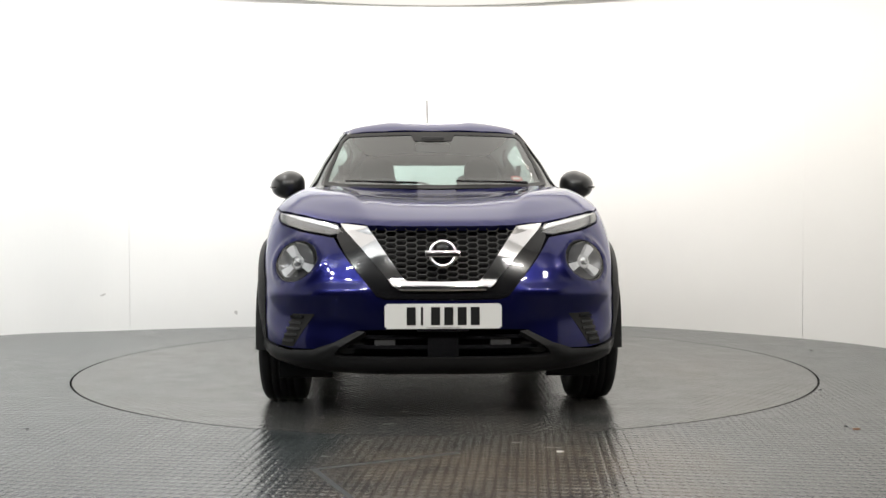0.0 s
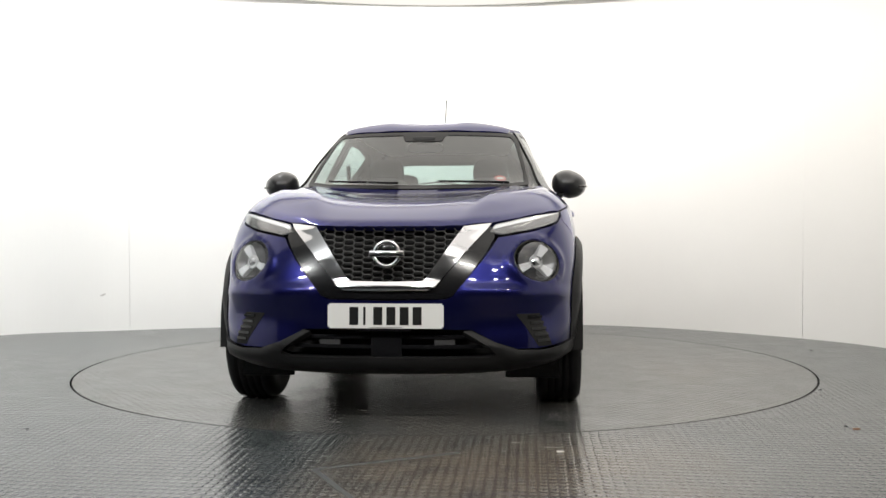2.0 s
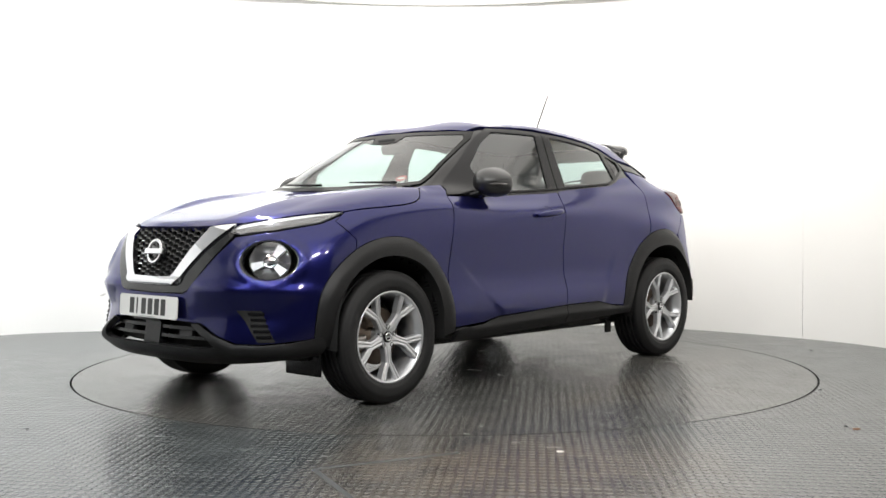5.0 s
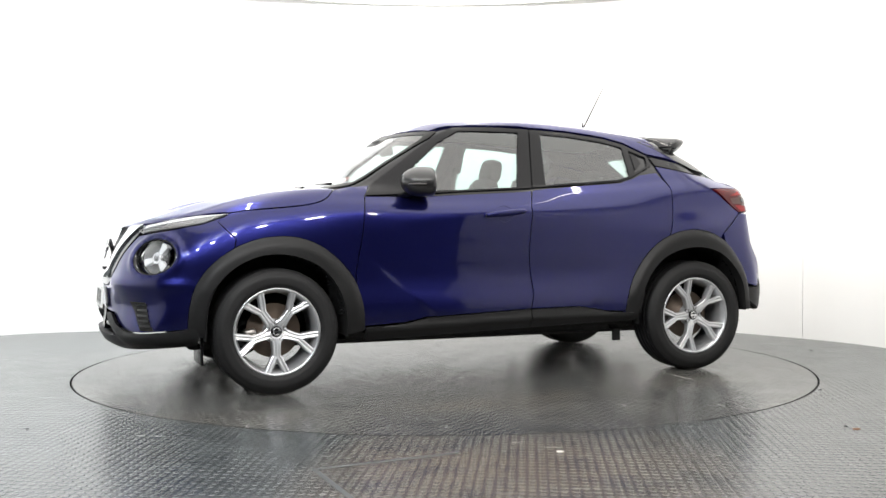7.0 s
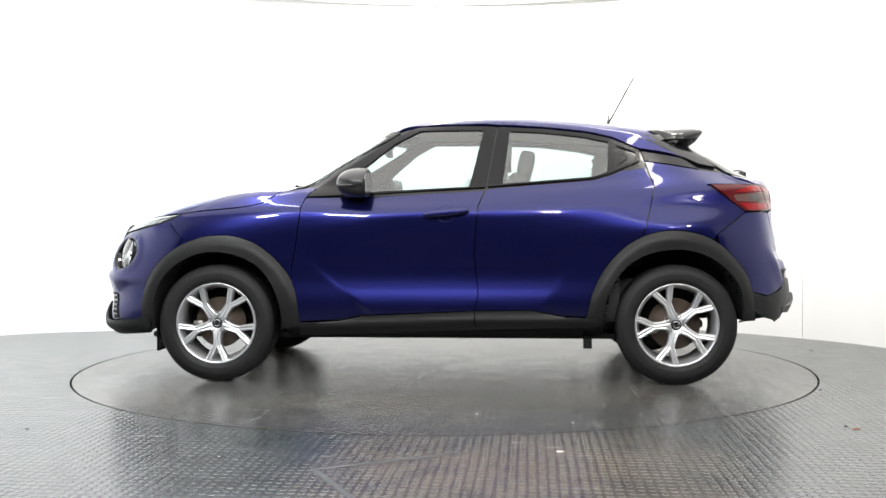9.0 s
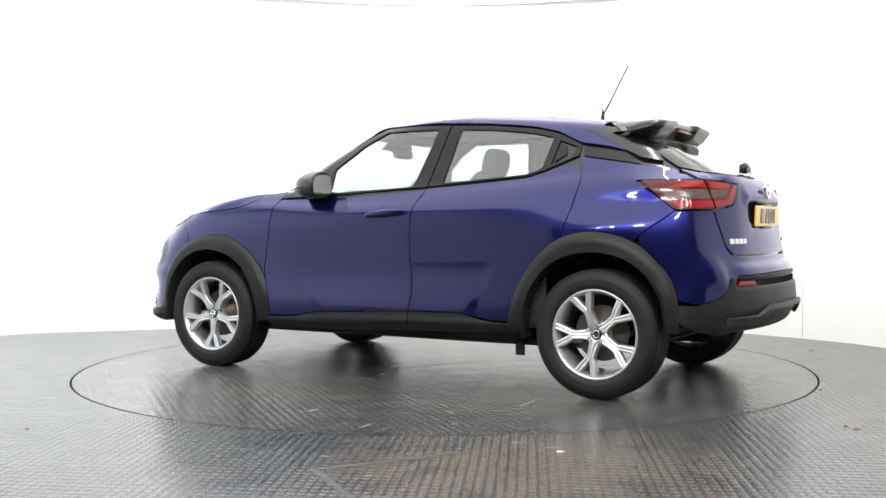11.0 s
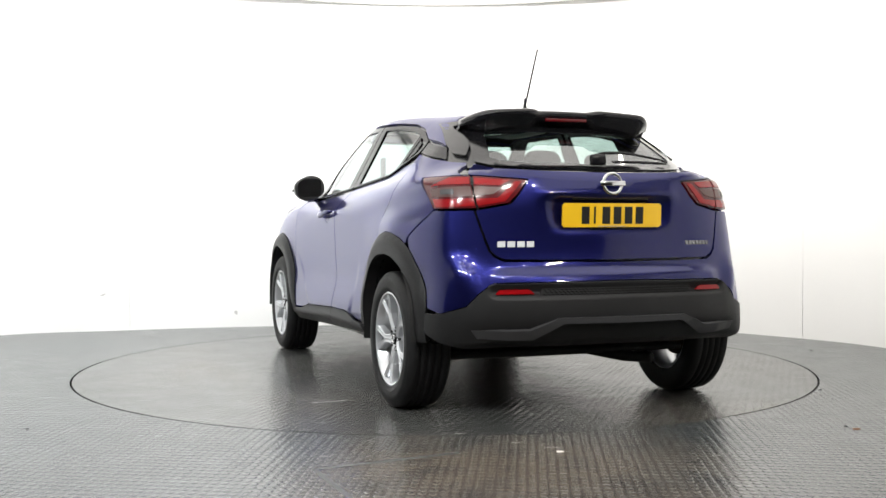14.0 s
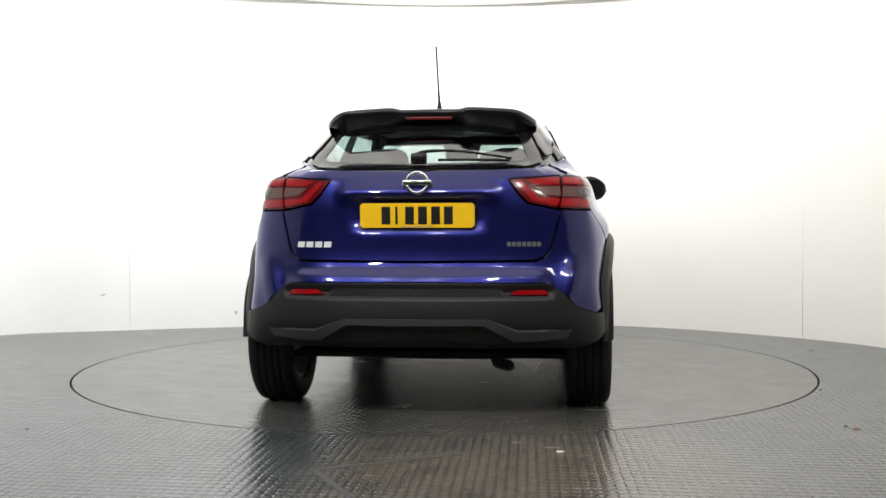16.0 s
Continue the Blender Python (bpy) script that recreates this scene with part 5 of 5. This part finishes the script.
# roof spoiler: a deep black wing with two drooping lobes
bm = bmesh.new()
rows = []
for x in np.linspace(-0.528, 0.528, 65):
    u = abs(x)
    end = max(0.0, (u - 0.40) / 0.128)
    roofp = skin_at("top", x, 1.205 + 0.10 * end)[0]
    lobe = 1 / (1 + math.exp(-(u - 0.165) / 0.010))
    ytip = 1.505 + 0.030 * lobe - 0.13 * end ** 2.2
    ztip = 1.474 + 0.010 * lobe - 0.10 * u ** 2 - 0.034 * end ** 2
    under = ztip - (0.048 + 0.024 * lobe) * (1 - 0.7 * end ** 2)
    low = ztip - (0.084 + 0.034 * lobe) * (1 - 0.82 * end ** 2)
    gl = skin_at("back", x * 0.97, max(1.30, low))[0]
    prof = [(roofp.y - 0.004, roofp.z + 0.003), (1.30 + 0.06 * end, roofp.z * 0.62 + ztip * 0.38 + 0.010), (ytip - 0.06, ztip + 0.010), (ytip - 0.01, ztip + 0.002), (ytip, ztip - 0.012), (ytip - 0.012, ztip - 0.030),
            (ytip - 0.045, under), (ytip - 0.10, low + 0.006), (ytip - 0.135, low + 0.004), (1.36 + 0.02 * end, min(low + 0.05, ztip - 0.02)), (1.24 + 0.09 * end, roofp.z - 0.03)]
    rows.append([bm.verts.new((x, y, z)) for y, z in prof])
for A, B in zip(rows, rows[1:]):
    for k in range(len(A)):
        bm.faces.new((A[k], A[(k + 1) % len(A)], B[(k + 1) % len(A)], B[k]))
bm.faces.new(rows[0])
bm.faces.new(rows[-1])
bmesh.ops.recalc_face_normals(bm, faces=bm.faces)
spoiler = car_part("roof_spoiler", bm, GLOSS_BLACK, tailgate, "gloss black two-lobed roof spoiler")
car_part("brake_light", box(-0.115, 0.115, 1.488, 1.507, 1.424, 1.440, 0.004), DARK_RED, spoiler, "thin dark red brake light")
for s in (False, True):
    panel("spoiler_fin", GLOSS_BLACK, "back", [(0.450, 1.432), (0.535, 1.428), (0.592, 1.310), (0.606, 1.250), (0.575, 1.232), (0.535, 1.285), (0.495, 1.375)], tailgate, "gloss black fin beside the rear window", off=0.008, depth=0.02, mirror=s, step=0.02)
# rear wiper
bm = tube(arc([(0.02, 1.845, 1.232), (-0.03, 1.842, 1.245), (-0.15, 1.825, 1.248), (-0.30, 1.800, 1.232), (-0.42, 1.775, 1.213)]), 0.009, 8, 0.5)
wiper = car_part("rear_wiper", bm, SATIN_BLACK, tailgate, "black rear wiper arm")
car_part("wiper_blade", tube(arc([(-0.08, 1.835, 1.205), (-0.25, 1.815, 1.206), (-0.41, 1.780, 1.205)]), 0.007, 6), SATIN_BLACK, wiper, "black wiper blade")
b = box(-0.03, 0.045, 1.825, 1.87, 1.185, 1.238, 0.012)
car_part("wiper_cap", b, SATIN_BLACK, wiper, "black wiper pivot cap")
# aerial
ap = skin_at("top", 0, 1.005)[0]
aerial = car_part("aerial", lathe([(0, 0.001), (0, 0.018), (0.012, 0.015), (0.05, 0.006), (0.075, 0.0045), (0.08, 0.001)], 16, Matrix.Translation(ap + Vector((0, 0, 0.002))) @ pose(0, 0, 0, 0, -90, 0)), SATIN_BLACK, None, "thin black roof aerial on a small foot")
car_part("whip", tube([ap + Vector((0, 0.0, 0.03)), ap + Vector((0, 0.035, 0.09)), ap + Vector((0, 0.16, 0.32))], 0.0062, 6, 0.75), SATIN_BLACK, aerial, "thin black whip")
# front wipers
for x0, x1 in ((0.52, 0.12), (-0.10, -0.50)):
    pts = []
    for t in np.linspace(0, 1, 6):
        x = x0 + (x1 - x0) * t
        p, nn = skin_at("face", x, 1.128 + 0.012 * t)
        pts.append(p + nn * 0.012)
    car_part("front_wiper", tube(pts, 0.008, 6, 0.6), SATIN_BLACK, None, "black wiper resting at the foot of the screen")
# parking-permit style sticker behind the screen
c, nn = skin_at("face", 0.47, 1.172)
q = nn.to_track_quat("Z", "Y").to_matrix().to_4x4()
st = prism([(0.034 * math.cos(t), 0.034 * math.sin(t)) for t in np.linspace(0, 2 * math.pi, 29)[:-1]], -0.007, -0.006)
st.transform(Matrix.Translation(c) @ q)
sticker = car_part("screen_sticker", st, STICKER_RED, windscreen, "round red and white window sticker", smooth=False)
st = prism([(0.024 * math.cos(t), 0.012 * math.sin(t)) for t in np.linspace(0, 2 * math.pi, 21)[:-1]], -0.0058, -0.005)
st.transform(Matrix.Translation(c) @ q)
car_part("sticker_centre", st, STICKER_WHITE, sticker, "pale centre", smooth=False)


# ---- wheels ----
WR = 0.338


def tyre_mesh():
    prof = [(-0.100, 0.225), (-0.108, 0.250), (-0.112, 0.285), (-0.106, 0.318), (-0.095, 0.331)]
    x = -0.088
    for g in (-0.052, -0.018, 0.018, 0.052):
        prof += [(x, 0.3355), (g - 0.005, 0.338), (g - 0.004, 0.330), (g + 0.004, 0.330), (g + 0.005, 0.338)]
        x = g + 0.02
    prof += [(0.088, 0.3355), (0.095, 0.331), (0.104, 0.320), (0.106, 0.318), (0.1085, 0.305), (0.1115, 0.303), (0.112, 0.285), (0.1125, 0.262), (0.110, 0.252), (0.108, 0.250), (0.100, 0.228), (0.092, 0.222)]
    bm = lathe(prof, 96)
    # shoulder cuts in the tread
    for k in range(96):
        a = 2 * math.pi * k / 96
        for s in (-1, 1):
            t = pose(0, 0, 0, math.degrees(a), 0, 0)
            vs = [bm.verts.new(t @ Vector(v)) for v in ((s * 0.064, 0.3386, -0.002), (s * 0.064, 0.3386, 0.002), (s * 0.094, 0.3332, 0.002), (s * 0.094, 0.3332, -0.002))]
            bm.faces.new(vs)
    bmesh.ops.recalc_face_normals(bm, faces=bm.faces)
    return bm


def barrel_mesh():
    """The deep rim, whose face looks along +x."""
    bm = lathe([(-0.09, 0.222), (-0.085, 0.200), (0.045, 0.205), (0.075, 0.216), (0.088, 0.224), (0.096, 0.233), (0.103, 0.235), (0.104, 0.228), (0.098, 0.222), (0.075, 0.212)], 80)
    bmesh.ops.recalc_face_normals(bm, faces=bm.faces)
    return bm


def spoke_mesh():
    """One spoke that forks into a Y, along +y, with a ridged face."""
    bm = bmesh.new()
    for s in (-1, 1):
        pts = [(0.030, s * 0.018, 0.020, 0.075), (0.060, s * 0.0095, 0.0155, 0.080), (0.095, s * 0.0075, 0.0140, 0.084), (0.130, s * 0.0080, 0.0145, 0.087), (0.152, s * 0.0195, 0.0160, 0.090), (0.226, s * 0.0540, 0.0172, 0.100)]
        rows = []
        for i, (x, y, w, fx) in enumerate(pts):
            p, a, b = Vector((x, y)), Vector(pts[max(i - 1, 0)][:2]), Vector(pts[min(i + 1, len(pts) - 1)][:2])
            d = (b - a).normalized()
            n = Vector((-d.y, d.x)) * w
            row = [(fx - 0.035, p + n * 1.15), (fx - 0.004, p + n), (fx, p + n * 0.55), (fx - 0.003, p), (fx, p - n * 0.55), (fx - 0.004, p - n), (fx - 0.035, p - n * 1.15)]
            rows.append([bm.verts.new((q, c.x, c.y)) for q, c in row])
        for A, B in zip(rows, rows[1:]):
            for j in range(6):
                bm.faces.new((A[j], A[j + 1], B[j + 1], B[j]))
    bmesh.ops.recalc_face_normals(bm, faces=bm.faces)
    return bm


def mesh_of(bm, name, material, smooth=True):
    me = bpy.data.meshes.new(name)
    bm.to_mesh(me)
    bm.free()
    me.polygons.foreach_set("use_smooth", [smooth] * len(me.polygons))
    me.materials.append(material)
    return me


BARREL = mesh_of(barrel_mesh(), "wheel", SILVER)
SPOKE = mesh_of(spoke_mesh(), "spoke", SILVER, False)
HUB = mesh_of(lathe([(0.02, 0.066), (0.058, 0.064), (0.072, 0.056), (0.076, 0.034), (0.070, 0.031), (0.070, 0.001)], 40), "hub", SILVER)
TYRE = mesh_of(tyre_mesh(), "tyre", RUBBER)
DISC = mesh_of(lathe([(-0.02, 0.06), (-0.02, 0.145), (-0.005, 0.147), (-0.005, 0.075), (0.012, 0.072), (0.012, 0.001)], 48), "brake_disc", RUSTED)
HUBCAP = mesh_of(lathe([(0.060, 0.030), (0.079, 0.029), (0.082, 0.024), (0.083, 0.001)], 32), "hub_cap", GLOSS_BLACK)
HUBRING = mesh_of(lathe([(0.0825, 0.0155), (0.0845, 0.017), (0.0845, 0.0205), (0.0825, 0.022)], 28), "hub_ring", CHROME)
HUBBAR = mesh_of(box(0.0825, 0.0850, -0.022, 0.022, -0.004, 0.004), "hub_bar", CHROME, False)
NUT = mesh_of(lathe([(0.055, 0.0125), (0.0785, 0.0125), (0.0785, 0.0105), (0.066, 0.010), (0.070, 0.006), (0.070, 0.001)], 14), "wheel_nut", SOCKET)
CALIPER = mesh_of(box(-0.045, 0.03, -0.035, 0.035, 0.095, 0.160, 0.012), "brake_caliper", STEEL)
for sg in (1, -1):
    for y, phase in ((-1.313, -90), (1.313, 180 + 4)):
        wheel = car_part("wheel", BARREL, SILVER, None, "five-spoke silver alloy wheel with forked spokes")
        wheel.matrix_basis = Matrix.Translation(Vector((sg * 0.780, y, WR)) - AXIS) @ pose(0, 0, 0, 0, 0, 0 if sg > 0 else 180)
        for nm, data, lab in (("tyre", TYRE, "black road tyre"), ("hub", HUB, "silver hub"), ("brake_disc", DISC, "brown rusted brake disc"), ("hub_cap", HUBCAP, "black hub cap"), ("hub_ring", HUBRING, "plain chrome ring"), ("hub_bar", HUBBAR, "plain chrome bar"), ("brake_caliper", CALIPER, "grey brake caliper")):
            o = part(nm, data, None, wheel, lab)
            if nm == "brake_caliper":
                o.matrix_basis = pose(0, 0, 0, 100, 0, 0)
        ph = phase if sg > 0 else 180 - phase
        for k in range(5):
            o = part("spoke", SPOKE, None, wheel)
            o.matrix_basis = pose(0, 0, 0, ph + 72 * k, 0, 0)
            o = part("wheel_nut", NUT, None, wheel)
            a = radians(ph + 36 + 72 * k)
            o.location = (0, 0.050 * math.cos(a), 0.050 * math.sin(a))


# ---- cabin ----
def cushion(sx, sy, sz, m, e=0.5, taper=0.0):
    """A soft padded block."""
    bm = bmesh.new()
    bmesh.ops.create_icosphere(bm, subdivisions=4, radius=1.0)
    for v in bm.verts:
        q = [math.copysign(abs(c) ** e, c) for c in v.co]
        k = 1 - taper * (q[2] + 1) / 2
        v.co = (q[0] * sx * k, q[1] * sy, q[2] * sz)
    bm.transform(m)
    return bm


for x in (0.36, -0.36):
    seat = car_part("front_seat", cushion(0.25, 0.26, 0.08, pose(x, 0.02, 0.62, 6, 0, 0)), FABRIC, None, "dark cloth front seat")
    car_part("backrest", cushion(0.25, 0.075, 0.33, pose(x, 0.36, 0.90, -14, 0, 0), 0.55, 0.22), FABRIC, seat)
    car_part("headrest", cushion(0.125, 0.05, 0.085, pose(x, 0.475, 1.27, -12, 0, 0), 0.6, 0.1), FABRIC, seat)
    car_part("seat_base", box(x - 0.22, x + 0.22, -0.18, 0.28, 0.26, 0.56, 0.02), CABIN, seat)
bench = car_part("rear_seat", cushion(0.62, 0.26, 0.09, pose(0, 0.80, 0.64, 6, 0, 0), 0.4), FABRIC, None, "dark cloth rear bench")
car_part("backrest", cushion(0.60, 0.08, 0.30, pose(0, 1.16, 0.90, -18, 0, 0), 0.4, 0.10), FABRIC, bench)
for x in (0.36, -0.36):
    car_part("headrest", cushion(0.13, 0.05, 0.07, pose(x, 1.27, 1.215, -16, 0, 0), 0.6), FABRIC, bench)
car_part("bench_base", box(-0.62, 0.62, 0.58, 1.3, 0.26, 0.60, 0.02), CABIN, bench)
dash = car_part("dashboard", cushion(0.66, 0.22, 0.15, pose(0, -0.66, 0.965, 6, 0, 0), 0.45), CABIN, None, "dark moulded dashboard")
car_part("scuttle", box(-0.60, 0.60, -0.99, -0.66, 1.03, 1.085, 0.02), CABIN, dash)
car_part("console", box(-0.10, 0.10, -0.6, 0.5, 0.26, 0.72, 0.04), CABIN, dash)
bm = bmesh.new()
rows = []
for i in range(36):
    a = 2 * math.pi * i / 36
    rows.append([bm.verts.new(((0.175 + 0.015 * math.cos(b)) * math.cos(a), 0.015 * math.sin(b), (0.175 + 0.015 * math.cos(b)) * math.sin(a))) for b in np.linspace(0, 2 * math.pi, 9)[:-1]])
for A, B in zip(rows, rows[1:] + rows[:1]):
    for k in range(8):
        bm.faces.new((A[k], A[(k + 1) % 8], B[(k + 1) % 8], B[k]))
bm.transform(pose(-0.36, -0.36, 0.97, -24, 0, 0))
wheel_ob = car_part("steering_wheel", bm, CABIN, None, "dark steering wheel")
car_part("boss", cushion(0.085, 0.03, 0.055, pose(-0.36, -0.37, 0.965, -24, 0, 0), 0.6), CABIN, wheel_ob)
car_part("spoke_bar", box(-0.52, -0.20, -0.375, -0.355, 0.95, 0.98, 0.005), CABIN, wheel_ob)
car_part("column", tube([(-0.36, -0.37, 0.965), (-0.36, -0.62, 0.86)], 0.04, 10), CABIN, wheel_ob)
mp = skin_at("face", 0, 1.405)[0]
car_part("rear_view_mirror", cushion(0.11, 0.018, 0.032, pose(0, mp.y + 0.10, 1.372, 12, 0, 0), 0.5), CABIN, None, "dark rear-view mirror")
car_part("camera_pod", box(-0.07, 0.07, mp.y + 0.02, mp.y + 0.13, 1.395, 1.435, 0.012), CABIN, None, "dark sensor pod at the screen's top")
car_part("headlining", panel_mesh("headlining", "top", both([(0, -0.30), (0.46, -0.22), (0.53, 0.10), (0.53, 0.6), (0.47, 1.15), (0.40, 1.27), (0, 1.28)]), off=-0.03, depth=0.0, step=0.06), LINER, None, "pale fabric headlining")
car_part("parcel_shelf", box(-0.56, 0.56, 1.28, 1.72, 1.115, 1.135, 0.008), CABIN, None, "dark parcel shelf")
for sg in (1, -1):
    car_part("door_card", panel_mesh("door_card", "side", [(-0.75, 0.30), (1.0, 0.30), (1.0, 1.15), (0.3, 1.10), (-0.4, 1.07), (-0.75, 1.03)], off=-0.08, depth=0.0, step=0.08, mirror=sg < 0), CABIN, None, "dark inner door trim")
    car_part("seat_belt", tube([(sg * 0.60, 0.30, 1.30), (sg * 0.58, 0.26, 0.95), (sg * 0.55, 0.20, 0.6)], 0.016, 6), CABIN, None, "dark seat belt")


def motions():
    """The disc turns with the car on it."""
    for thing in (car, turntable):
        walk(thing, [(t, pose(0, 0, 0, 0, 0, a)) for t, a in TURN])


motions()
